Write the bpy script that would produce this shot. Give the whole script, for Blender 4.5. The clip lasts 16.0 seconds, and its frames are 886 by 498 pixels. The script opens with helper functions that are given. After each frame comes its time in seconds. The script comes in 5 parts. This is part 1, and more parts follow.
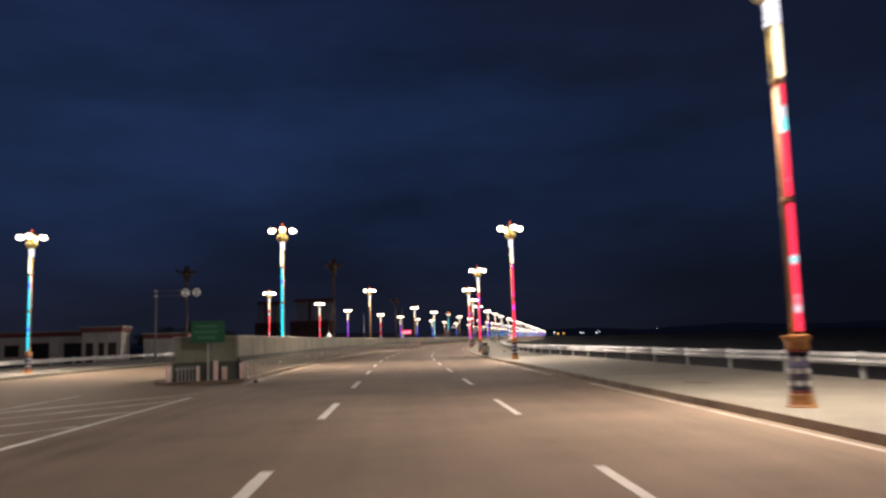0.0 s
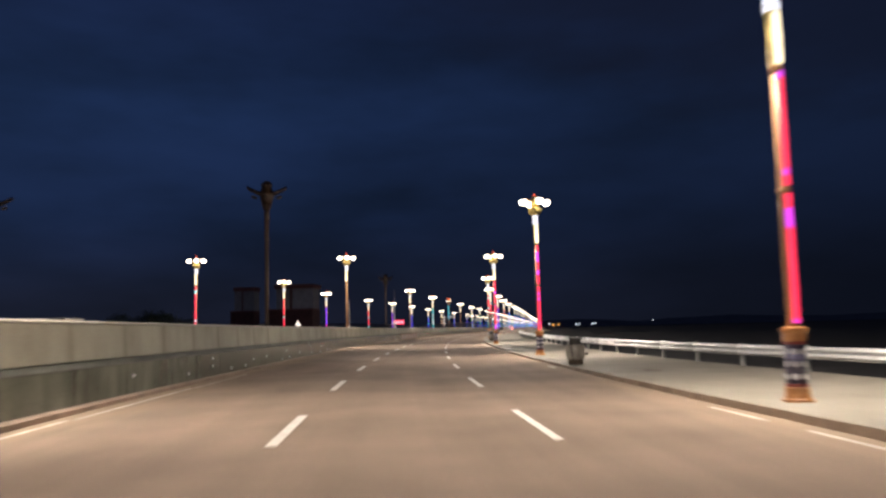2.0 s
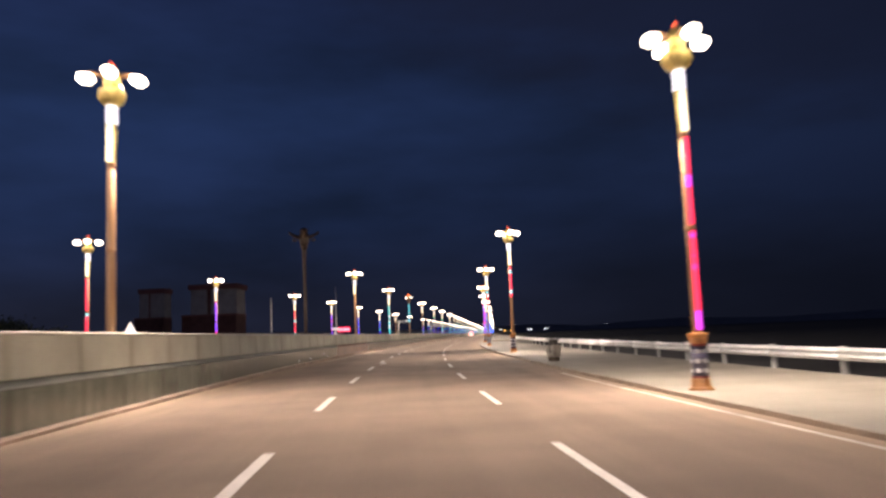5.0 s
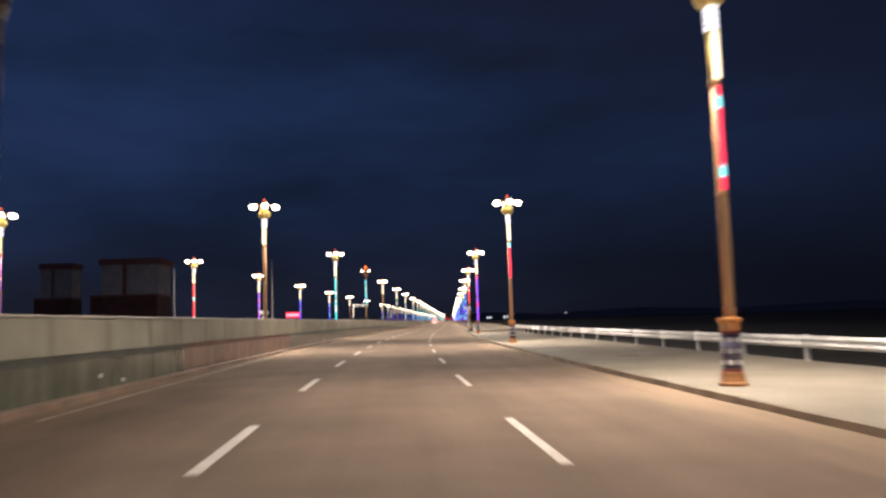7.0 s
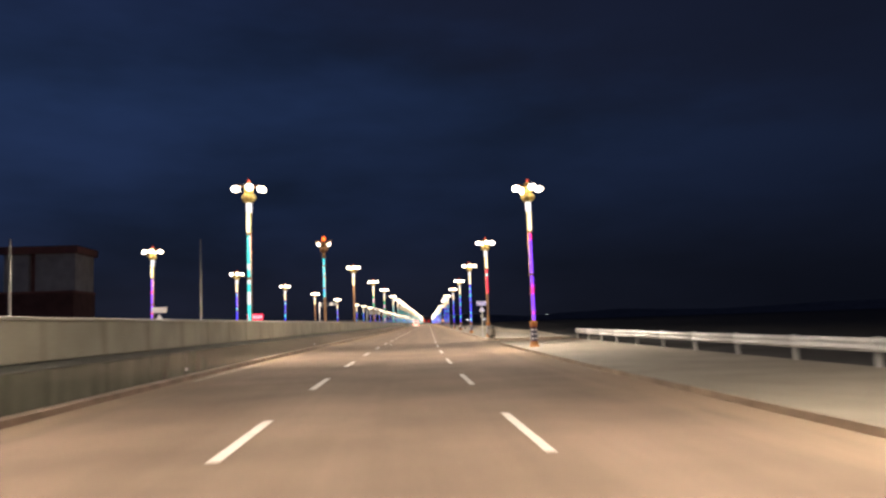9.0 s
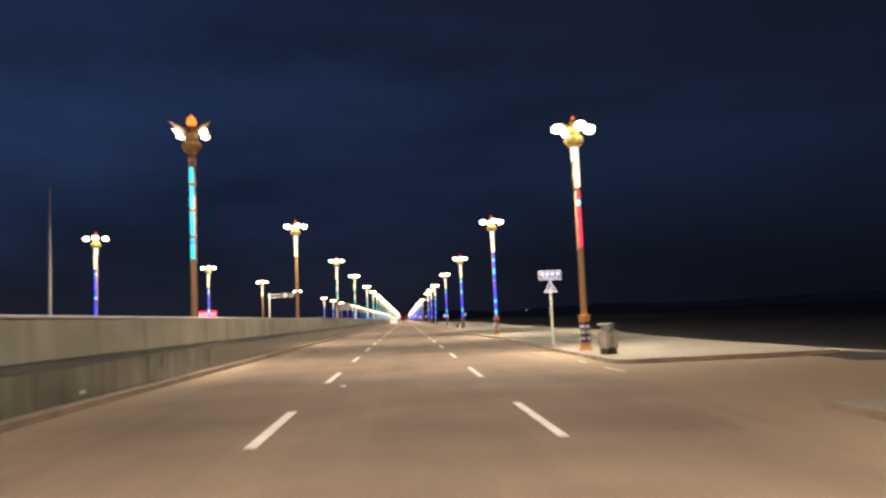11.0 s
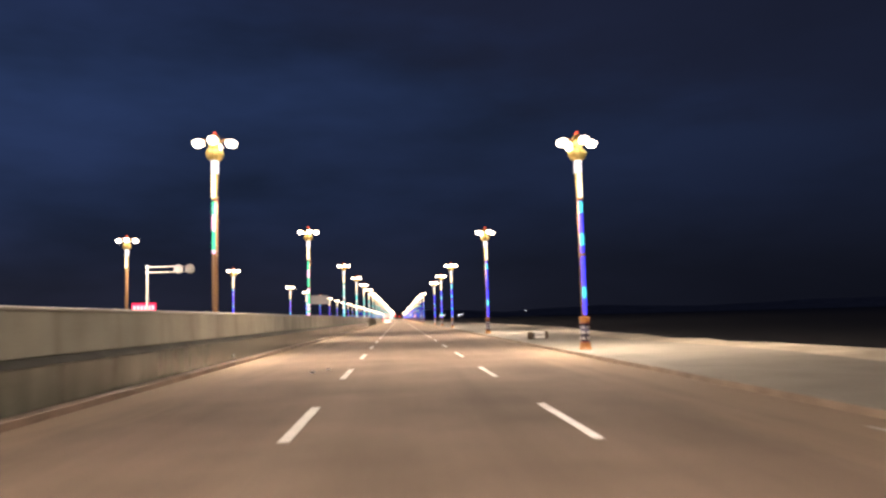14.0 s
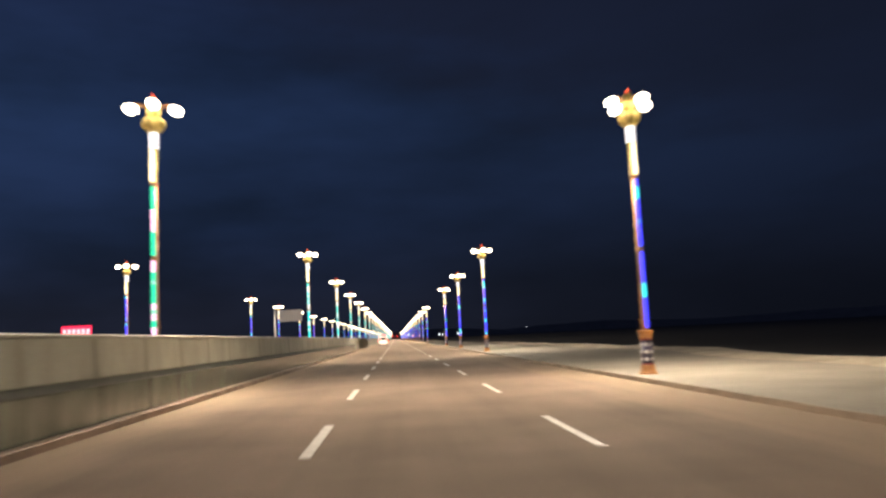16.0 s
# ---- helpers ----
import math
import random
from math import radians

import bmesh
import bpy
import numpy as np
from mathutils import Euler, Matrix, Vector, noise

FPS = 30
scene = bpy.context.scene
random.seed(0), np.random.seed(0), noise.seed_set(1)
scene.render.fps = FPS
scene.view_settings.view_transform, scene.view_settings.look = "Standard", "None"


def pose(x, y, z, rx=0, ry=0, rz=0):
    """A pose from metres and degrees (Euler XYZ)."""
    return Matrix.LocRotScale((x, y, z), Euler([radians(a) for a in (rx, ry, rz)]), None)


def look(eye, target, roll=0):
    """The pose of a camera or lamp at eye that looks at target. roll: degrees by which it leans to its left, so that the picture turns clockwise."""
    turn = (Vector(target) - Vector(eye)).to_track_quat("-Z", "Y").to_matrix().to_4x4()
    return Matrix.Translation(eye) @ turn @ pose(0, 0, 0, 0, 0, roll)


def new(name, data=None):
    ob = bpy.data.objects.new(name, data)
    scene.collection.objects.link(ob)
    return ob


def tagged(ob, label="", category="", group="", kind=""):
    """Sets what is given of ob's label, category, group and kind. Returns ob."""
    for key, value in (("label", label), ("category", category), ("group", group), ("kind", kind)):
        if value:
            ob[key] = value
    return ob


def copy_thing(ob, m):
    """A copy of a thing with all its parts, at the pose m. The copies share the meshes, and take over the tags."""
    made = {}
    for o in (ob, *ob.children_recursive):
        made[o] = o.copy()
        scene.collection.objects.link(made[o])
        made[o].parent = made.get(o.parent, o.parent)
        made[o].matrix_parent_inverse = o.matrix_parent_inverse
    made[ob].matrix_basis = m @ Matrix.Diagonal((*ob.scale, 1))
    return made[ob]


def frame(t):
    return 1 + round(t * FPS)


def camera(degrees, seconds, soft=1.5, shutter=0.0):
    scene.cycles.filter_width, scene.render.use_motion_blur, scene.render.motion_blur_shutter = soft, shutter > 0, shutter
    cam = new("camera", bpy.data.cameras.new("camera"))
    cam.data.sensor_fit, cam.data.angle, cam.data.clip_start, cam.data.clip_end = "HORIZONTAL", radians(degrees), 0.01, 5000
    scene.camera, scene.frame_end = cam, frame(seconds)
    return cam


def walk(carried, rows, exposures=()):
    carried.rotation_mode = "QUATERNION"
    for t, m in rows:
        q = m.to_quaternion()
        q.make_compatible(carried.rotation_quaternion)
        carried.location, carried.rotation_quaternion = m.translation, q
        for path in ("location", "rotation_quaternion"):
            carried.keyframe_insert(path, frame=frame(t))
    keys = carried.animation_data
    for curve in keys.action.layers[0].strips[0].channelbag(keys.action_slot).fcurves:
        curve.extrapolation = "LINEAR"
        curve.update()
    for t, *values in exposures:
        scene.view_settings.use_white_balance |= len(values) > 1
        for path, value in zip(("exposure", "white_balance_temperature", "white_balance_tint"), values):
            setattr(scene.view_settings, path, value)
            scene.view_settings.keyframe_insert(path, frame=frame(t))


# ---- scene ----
# ---- camera ----
cam = camera(58.0, 16.0, soft=2.6, shutter=0.45)
PATH = [
    (0.0, (5.960, 11.681, 1.488), (5.647, 21.614, 2.600), -1.68),
    (0.5, (5.270, 20.301, 1.488), (4.957, 30.242, 2.520), -2.21),
    (1.0, (4.390, 29.373, 1.488), (4.104, 39.325, 2.416), -2.12),
    (1.5, (3.724, 37.780, 1.488), (3.473, 47.735, 2.398), -2.01),
    (2.0, (2.995, 46.678, 1.488), (2.771, 56.625, 2.486), -1.46),
    (2.5, (2.340, 55.020, 1.488), (2.152, 64.962, 2.541), -1.93),
    (3.0, (1.625, 63.889, 1.488), (1.495, 73.833, 2.560), -2.72),
    (3.5, (0.997, 72.275, 1.488), (0.950, 82.216, 2.572), -2.63),
    (4.0, (0.380, 81.532, 1.488), (0.494, 91.466, 2.628), -2.47),
    (6.5, (-0.473, 128.613, 1.488), (0.376, 138.536, 2.389), -1.98),
    (7.0, (-0.285, 138.636, 1.488), (0.671, 148.551, 2.380), -1.79),
    (7.5, (-0.060, 148.068, 1.488), (0.955, 157.974, 2.403), -1.92),
    (8.0, (0.253, 158.154, 1.488), (1.335, 168.053, 2.406), -1.93),
    (8.5, (0.646, 167.477, 1.488), (1.798, 177.368, 2.405), -1.90),
    (9.0, (1.170, 177.651, 1.488), (2.411, 187.531, 2.401), -1.98),
    (11.5, (4.784, 226.917, 1.488), (6.400, 236.749, 2.341), -2.22),
    (12.0, (5.710, 237.136, 1.488), (7.384, 246.951, 2.419), -1.91),
    (12.5, (6.627, 246.534, 1.488), (8.304, 256.350, 2.398), -1.98),
    (13.0, (7.622, 256.770, 1.488), (9.288, 266.592, 2.360), -1.43),
    (13.5, (8.600, 266.443, 1.488), (10.213, 276.277, 2.325), -1.48),
    (14.0, (9.639, 276.692, 1.488), (11.239, 286.527, 2.338), -1.59),
    (14.5, (10.608, 286.247, 1.488), (12.232, 296.069, 2.435), -1.10),
    (15.0, (11.600, 296.500, 1.488), (13.283, 306.295, 2.593), -1.28),
    (15.5, (12.559, 306.003, 1.488), (14.238, 315.798, 2.601), -2.28),
    (16.0, (13.578, 316.421, 1.488), (15.235, 326.223, 2.570), -2.84),
]
walk(cam, [(t, look(eye, target, roll)) for t, eye, target, roll in PATH],
     exposures=[(0.0, -0.05, 6250, 15), (0.5, 0.38, 6500, 21), (1.0, 0.25, 6450, 22), (1.5, 0.15, 6150, 16), (2.0, -0.15, 6080, 13), (2.5, 0.0, 6600, 17), (3.0, 0.07, 6600, 15), (3.5, 0.02, 6350, 14), (4.0, 0.2, 6250, 18),
                (6.5, 0.2, 6600, 21), (7.0, 0.1, 6350, 15), (8.0, 0.2, 6550, 12), (8.5, 0.0, 6350, 10), (9.0, 0.05, 6600, 14), (11.5, 0.12, 6780, 10), (12.5, 0.08, 6950, 10), (13.0, -0.05, 6650, 9), (13.5, 0.1, 6800, 14), (14.0, 0.45, 6850, 19), (14.5, 0.1, 6800, 12), (15.0, -0.15, 7050, 12), (15.5, 0.2, 7200, 12), (16.0, 0.2, 6750, 10)])

# ---- world: overcast night sky, deep blue, no sun ----
world = bpy.data.worlds.new("night_sky")
scene.world = world
world.use_nodes = True


def build_sky():
    nt = world.node_tree
    nt.nodes.clear()
    out = nt.nodes.new("ShaderNodeOutputWorld")
    bg = nt.nodes.new("ShaderNodeBackground")
    tc = nt.nodes.new("ShaderNodeTexCoord")
    sep = nt.nodes.new("ShaderNodeSeparateXYZ")
    nt.links.new(tc.outputs["Generated"], sep.inputs[0])
    height = nt.nodes.new("ShaderNodeValToRGB")
    cr = height.color_ramp
    cr.elements[0].position, cr.elements[0].color = 0.0, (0.0070, 0.0082, 0.0150, 1)
    cr.elements[1].position, cr.elements[1].color = 1.0, (0.006, 0.008, 0.020, 1)
    for p, c in ((0.05, (0.0072, 0.0095, 0.0195, 1)), (0.14, (0.0074, 0.0142, 0.0385, 1)),
                 (0.27, (0.0086, 0.0184, 0.0525, 1)), (0.45, (0.0064, 0.0110, 0.0320, 1))):
        e = cr.elements.new(p)
        e.color = c
    nt.links.new(sep.outputs["Z"], height.inputs[0])
    # long flat cloud banks
    mp = nt.nodes.new("ShaderNodeMapping")
    mp.inputs["Scale"].default_value = (1.6, 1.2, 5.0)
    nt.links.new(tc.outputs["Generated"], mp.inputs[0])
    ns = nt.nodes.new("ShaderNodeTexNoise")
    ns.inputs["Scale"].default_value, ns.inputs["Detail"].default_value = 1.7, 5.0
    ns.inputs["Roughness"].default_value = 0.5
    nt.links.new(mp.outputs[0], ns.inputs["Vector"])
    cl = nt.nodes.new("ShaderNodeValToRGB")
    cl.color_ramp.elements[0].position, cl.color_ramp.elements[0].color = 0.36, (0.95, 0.95, 0.95, 1)
    cl.color_ramp.elements[1].position, cl.color_ramp.elements[1].color = 0.66, (0.52, 0.50, 0.44, 1)
    nt.links.new(ns.outputs["Fac"], cl.inputs[0])
    mul = nt.nodes.new("ShaderNodeMix")
    mul.data_type, mul.blend_type = "RGBA", "MULTIPLY"
    mul.inputs["Factor"].default_value = 1.0
    nt.links.new(height.outputs[0], mul.inputs["A"])
    nt.links.new(cl.outputs[0], mul.inputs["B"])
    # the west (left of the road) still holds a little blue
    side = nt.nodes.new("ShaderNodeMapRange")
    side.inputs["From Min"].default_value, side.inputs["From Max"].default_value = -0.6, 0.6
    side.inputs["To Min"].default_value, side.inputs["To Max"].default_value = 1.22, 0.60
    nt.links.new(sep.outputs["X"], side.inputs["Value"])
    bg.inputs["Strength"].default_value = 1.65
    sc = nt.nodes.new("ShaderNodeVectorMath")
    sc.operation = "SCALE"
    grey = nt.nodes.new("ShaderNodeMapRange")     # the eastern clouds are greyer
    grey.inputs["From Min"].default_value, grey.inputs["From Max"].default_value = -0.1, 0.6
    grey.inputs["To Min"].default_value, grey.inputs["To Max"].default_value = 0.0, 0.45
    nt.links.new(sep.outputs["X"], grey.inputs["Value"])
    dull = nt.nodes.new("ShaderNodeMix")
    dull.data_type = "RGBA"
    nt.links.new(grey.outputs[0], dull.inputs["Factor"])
    nt.links.new(mul.outputs["Result"], dull.inputs["A"])
    dull.inputs["B"].default_value = (0.0068, 0.0098, 0.0196, 1)
    # a darker bank of cloud overhead, its ragged edge sinking towards the east
    tilt = nt.nodes.new("ShaderNodeMath")
    tilt.operation, tilt.inputs[1].default_value = "MULTIPLY_ADD", 0.375
    nt.links.new(sep.outputs["X"], tilt.inputs[0])
    nt.links.new(sep.outputs["Z"], tilt.inputs[2])
    wave = nt.nodes.new("ShaderNodeMath")
    wave.operation, wave.inputs[1].default_value = "MULTIPLY_ADD", 0.26
    nt.links.new(ns.outputs["Fac"], wave.inputs[0])
    nt.links.new(tilt.outputs[0], wave.inputs[2])
    bank = nt.nodes.new("ShaderNodeMapRange")
    bank.interpolation_type = "SMOOTHSTEP"
    for key, v in (("From Min", 0.46), ("From Max", 0.57), ("To Min", 0.0), ("To Max", 0.60)):
        bank.inputs[key].default_value = v
    nt.links.new(wave.outputs[0], bank.inputs["Value"])
    over = nt.nodes.new("ShaderNodeMix")
    over.data_type = "RGBA"
    nt.links.new(bank.outputs[0], over.inputs["Factor"])
    nt.links.new(dull.outputs["Result"], over.inputs["A"])
    over.inputs["B"].default_value = (0.0062, 0.0078, 0.0165, 1)
    # low over the unlit eastern land the cloud is almost black
    low = nt.nodes.new("ShaderNodeMapRange")
    east = nt.nodes.new("ShaderNodeMapRange")
    for node, axis, values in ((low, "Z", (0.015, 0.19, 0.5, 0.0)), (east, "X", (0.12, 0.5, 0.0, 1.0))):
        for key, v in zip(("From Min", "From Max", "To Min", "To Max"), values):
            node.inputs[key].default_value = v
        nt.links.new(sep.outputs[axis], node.inputs["Value"])
    murk = nt.nodes.new("ShaderNodeMath")
    murk.operation = "MULTIPLY"
    nt.links.new(low.outputs[0], murk.inputs[0])
    nt.links.new(east.outputs[0], murk.inputs[1])
    sink = nt.nodes.new("ShaderNodeMix")
    sink.data_type = "RGBA"
    nt.links.new(murk.outputs[0], sink.inputs["Factor"])
    nt.links.new(over.outputs["Result"], sink.inputs["A"])
    sink.inputs["B"].default_value = (0.0008, 0.0009, 0.0016, 1)
    nt.links.new(sink.outputs["Result"], sc.inputs[0])
    nt.links.new(side.outputs[0], sc.inputs["Scale"])
    nt.links.new(sc.outputs[0], bg.inputs["Color"])
    nt.links.new(bg.outputs[0], out.inputs["Surface"])


build_sky()
BULB = 12.0       # radiance of the street lamps' frosted bulbs
LAMP_WATTS = 13800.0   # light that one lamp head sends down
LED = 2.0         # of the coloured strips on the poles

# ---- materials ----


def mat(name, base, rough=0.7, metal=0.0, grain=0.0, grain_scale=40.0, blotch=0.0, blotch_scale=0.6, bump=0.0,
        tint=None, emit=None, strength=0.0, spec=None, streak=0.0, coord="Object"):
    """A surface with fine grain, larger blotches, optional vertical streaks and bump."""
    m = bpy.data.materials.new(name)
    m.use_nodes = True
    nt = m.node_tree
    b = nt.nodes["Principled BSDF"]
    b.inputs["Roughness"].default_value, b.inputs["Metallic"].default_value = rough, metal
    b.inputs["Base Color"].default_value = (*base, 1)
    if spec is not None:
        b.inputs["Specular IOR Level"].default_value = spec
    if emit:
        b.inputs["Emission Color"].default_value = (*emit, 1)
        b.inputs["Emission Strength"].default_value = strength
    if grain or blotch or streak or bump:
        tc = nt.nodes.new("ShaderNodeTexCoord")
        geo = nt.nodes.new("ShaderNodeNewGeometry")
        src = geo.outputs["Position"] if coord == "World" else tc.outputs["Object"]
        col = None

        def layer(scale, amount, stretch=(1, 1, 1), detail=5.0, dark=None):
            nonlocal col
            mp = nt.nodes.new("ShaderNodeMapping")
            mp.inputs["Scale"].default_value = stretch
            nt.links.new(src, mp.inputs[0])
            n = nt.nodes.new("ShaderNodeTexNoise")
            n.inputs["Scale"].default_value, n.inputs["Detail"].default_value = scale, detail
            nt.links.new(mp.outputs[0], n.inputs["Vector"])
            r = nt.nodes.new("ShaderNodeValToRGB")
            lo, hi = 1 - amount, 1 + amount
            r.color_ramp.elements[0].position, r.color_ramp.elements[1].position = 0.3, 0.7
            r.color_ramp.elements[0].color = (lo, lo, lo, 1) if dark is None else (*dark, 1)
            r.color_ramp.elements[1].color = (hi, hi, hi, 1)
            nt.links.new(n.outputs["Fac"], r.inputs[0])
            mx = nt.nodes.new("ShaderNodeMix")
            mx.data_type, mx.blend_type = "RGBA", "MULTIPLY"
            mx.inputs["Factor"].default_value = 1.0
            if col is None:
                mx.inputs["A"].default_value = (*base, 1)
            else:
                nt.links.new(col, mx.inputs["A"])
            nt.links.new(r.outputs[0], mx.inputs["B"])
            col = mx.outputs["Result"]
            return n

        fine = layer(grain_scale, grain) if grain or bump else None
        if blotch:
            layer(blotch_scale, blotch, dark=tint)
        if streak:
            layer(1.0, streak, stretch=(2.2, 2.2, 0.25), detail=4.0)
        nt.links.new(col, b.inputs["Base Color"])
        if bump:
            bp = nt.nodes.new("ShaderNodeBump")
            bp.inputs["Strength"].default_value, bp.inputs["Distance"].default_value = bump, 0.01
            nt.links.new(fine.outputs["Fac"], bp.inputs["Height"])
            nt.links.new(bp.outputs[0], b.inputs["Normal"])
    return m


def led_mat(name, main, accent, cut=0.56, strength=None):
    """Coloured strip light with bands of a second colour along the pole."""
    m = bpy.data.materials.new(name)
    m.use_nodes = True
    nt = m.node_tree
    b = nt.nodes["Principled BSDF"]
    b.inputs["Base Color"].default_value = (0.03, 0.03, 0.03, 1)
    b.inputs["Roughness"].default_value = 0.3
    tc = nt.nodes.new("ShaderNodeTexCoord")
    info = nt.nodes.new("ShaderNodeObjectInfo")
    sep = nt.nodes.new("ShaderNodeSeparateXYZ")
    nt.links.new(tc.outputs["Object"], sep.inputs[0])
    dot = nt.nodes.new("ShaderNodeVectorMath")
    dot.operation = "DOT_PRODUCT"
    dot.inputs[1].default_value = (0.37, 0.53, 0.0)
    nt.links.new(info.outputs["Location"], dot.inputs[0])
    off = nt.nodes.new("ShaderNodeMath")
    off.operation = "ADD"
    nt.links.new(dot.outputs["Value"], off.inputs[0])
    nt.links.new(sep.outputs["Z"], off.inputs[1])
    n = nt.nodes.new("ShaderNodeTexNoise")
    n.noise_dimensions = "1D"
    n.inputs["Scale"].default_value, n.inputs["Detail"].default_value = 1.5, 1.0
    nt.links.new(off.outputs[0], n.inputs["W"])
    r = nt.nodes.new("ShaderNodeValToRGB")
    r.color_ramp.elements[0].position, r.color_ramp.elements[0].color = cut, (*main, 1)
    r.color_ramp.elements[1].position, r.color_ramp.elements[1].color = cut + 0.06, (*accent, 1)
    nt.links.new(n.outputs["Fac"], r.inputs[0])
    nt.links.new(r.outputs[0], b.inputs["Emission Color"])
    b.inputs["Emission Strength"].default_value = strength or LED
    return m


ASPHALT = mat("asphalt", (0.198, 0.149, 0.113), 0.9, spec=0.12, grain=0.28, grain_scale=60, blotch=0.16, blotch_scale=0.35, bump=0.35, coord="World")


def add_wheel_wear(m, amount=0.09):
    """Long streaks of wear along the road; u is the offset across it, v the length, in metres."""
    nt = m.node_tree
    b = nt.nodes["Principled BSDF"]
    src = b.inputs["Base Color"].links[0].from_socket
    uv = nt.nodes.new("ShaderNodeUVMap")
    for scale, (fu, fv), lo in ((1.0, (1.3, 0.022), amount), (1.0, (0.45, 0.16), amount * 0.8)):
        mp = nt.nodes.new("ShaderNodeMapping")
        mp.inputs["Scale"].default_value = (fu, fv, 1)
        nt.links.new(uv.outputs[0], mp.inputs[0])
        ns = nt.nodes.new("ShaderNodeTexNoise")
        ns.inputs["Scale"].default_value, ns.inputs["Detail"].default_value = scale, 4.0
        nt.links.new(mp.outputs[0], ns.inputs["Vector"])
        mr = nt.nodes.new("ShaderNodeMapRange")
        mr.inputs["From Min"].default_value, mr.inputs["From Max"].default_value = 0.3, 0.7
        mr.inputs["To Min"].default_value, mr.inputs["To Max"].default_value = 1 - lo, 1 + lo
        nt.links.new(ns.outputs["Fac"], mr.inputs["Value"])
        vm = nt.nodes.new("ShaderNodeVectorMath")
        vm.operation = "SCALE"
        nt.links.new(src, vm.inputs[0])
        nt.links.new(mr.outputs[0], vm.inputs["Scale"])
        src = vm.outputs[0]
    nt.links.new(src, b.inputs["Base Color"])


def add_edge_dust(m, dust=(0.27, 0.205, 0.145)):
    """Sandy dust gathered along both edges of the carriageway, thinning out unevenly towards the lanes."""
    nt = m.node_tree
    b = nt.nodes["Principled BSDF"]
    src = b.inputs["Base Color"].links[0].from_socket
    uv = nt.nodes.new("ShaderNodeUVMap")
    sep = nt.nodes.new("ShaderNodeSeparateXYZ")
    nt.links.new(uv.outputs[0], sep.inputs[0])

    def ranged(value, a0, a1, b0, b1):
        n = nt.nodes.new("ShaderNodeMapRange")
        nt.links.new(value, n.inputs["Value"])
        for key, v in (("From Min", a0), ("From Max", a1), ("To Min", b0), ("To Max", b1)):
            n.inputs[key].default_value = v
        return n.outputs[0]

    def calc(op, x, y):
        n = nt.nodes.new("ShaderNodeMath")
        n.operation = op
        n.use_clamp = op == "MAXIMUM"
        for i, v in enumerate((x, y)):
            if isinstance(v, (int, float)):
                n.inputs[i].default_value = v
            else:
                nt.links.new(v, n.inputs[i])
        return n.outputs[0]

    mp = nt.nodes.new("ShaderNodeMapping")
    mp.inputs["Scale"].default_value = (1.6, 0.16, 1)
    nt.links.new(uv.outputs[0], mp.inputs[0])
    ns = nt.nodes.new("ShaderNodeTexNoise")
    ns.inputs["Scale"].default_value, ns.inputs["Detail"].default_value = 1.0, 6.0
    nt.links.new(mp.outputs[0], ns.inputs["Vector"])
    wander = ranged(ns.outputs["Fac"], 0.3, 0.7, -0.55, 0.55)
    # the drifts grow wider further along the road
    more = ranged(sep.outputs["Y"], 120.0, 280.0, 0.0, 0.7)
    right = calc("SUBTRACT", calc("ADD", calc("ADD", sep.outputs["X"], wander), more), 4.55)
    left = calc("SUBTRACT", calc("ADD", calc("MULTIPLY", sep.outputs["X"], -1.0), calc("ADD", wander, more)), 5.35)
    edge = calc("MULTIPLY", calc("MAXIMUM", right, left), 0.8)
    mx = nt.nodes.new("ShaderNodeMix")
    mx.data_type = "RGBA"
    nt.links.new(edge, mx.inputs["Factor"])
    nt.links.new(src, mx.inputs["A"])
    mx.inputs["B"].default_value = (*dust, 1)
    nt.links.new(mx.outputs["Result"], b.inputs["Base Color"])


add_wheel_wear(ASPHALT)
add_edge_dust(ASPHALT)
CONCRETE = mat("sidewalk_concrete", (0.218, 0.195, 0.155), 0.8, grain=0.12, grain_scale=30, blotch=0.16, blotch_scale=0.5, bump=0.2, coord="World")
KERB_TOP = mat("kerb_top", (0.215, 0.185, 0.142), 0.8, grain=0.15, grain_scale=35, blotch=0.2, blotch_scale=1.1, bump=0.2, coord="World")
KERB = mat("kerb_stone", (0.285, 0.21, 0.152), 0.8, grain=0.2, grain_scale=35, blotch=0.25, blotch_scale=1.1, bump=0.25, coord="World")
# paler than GUTTER, for the upward faces
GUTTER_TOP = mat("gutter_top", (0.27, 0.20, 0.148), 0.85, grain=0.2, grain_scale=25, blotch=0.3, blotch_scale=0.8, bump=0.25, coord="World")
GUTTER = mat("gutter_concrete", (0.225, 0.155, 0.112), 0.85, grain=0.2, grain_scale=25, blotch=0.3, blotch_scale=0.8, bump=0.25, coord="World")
PAINT = mat("road_paint", (0.56, 0.52, 0.47), 0.55, grain=0.15, grain_scale=50, blotch=0.12, blotch_scale=2.0, coord="World")
WORN_PAINT = mat("worn_road_paint", (0.40, 0.35, 0.29), 0.6, grain=0.3, grain_scale=30, blotch=0.45, blotch_scale=0.9, coord="World")
WALL_UP = mat("wall_plaster", (0.30, 0.29, 0.232), 0.8, grain=0.1, grain_scale=25, blotch=0.2, blotch_scale=0.5, bump=0.15, streak=0.06, coord="World")


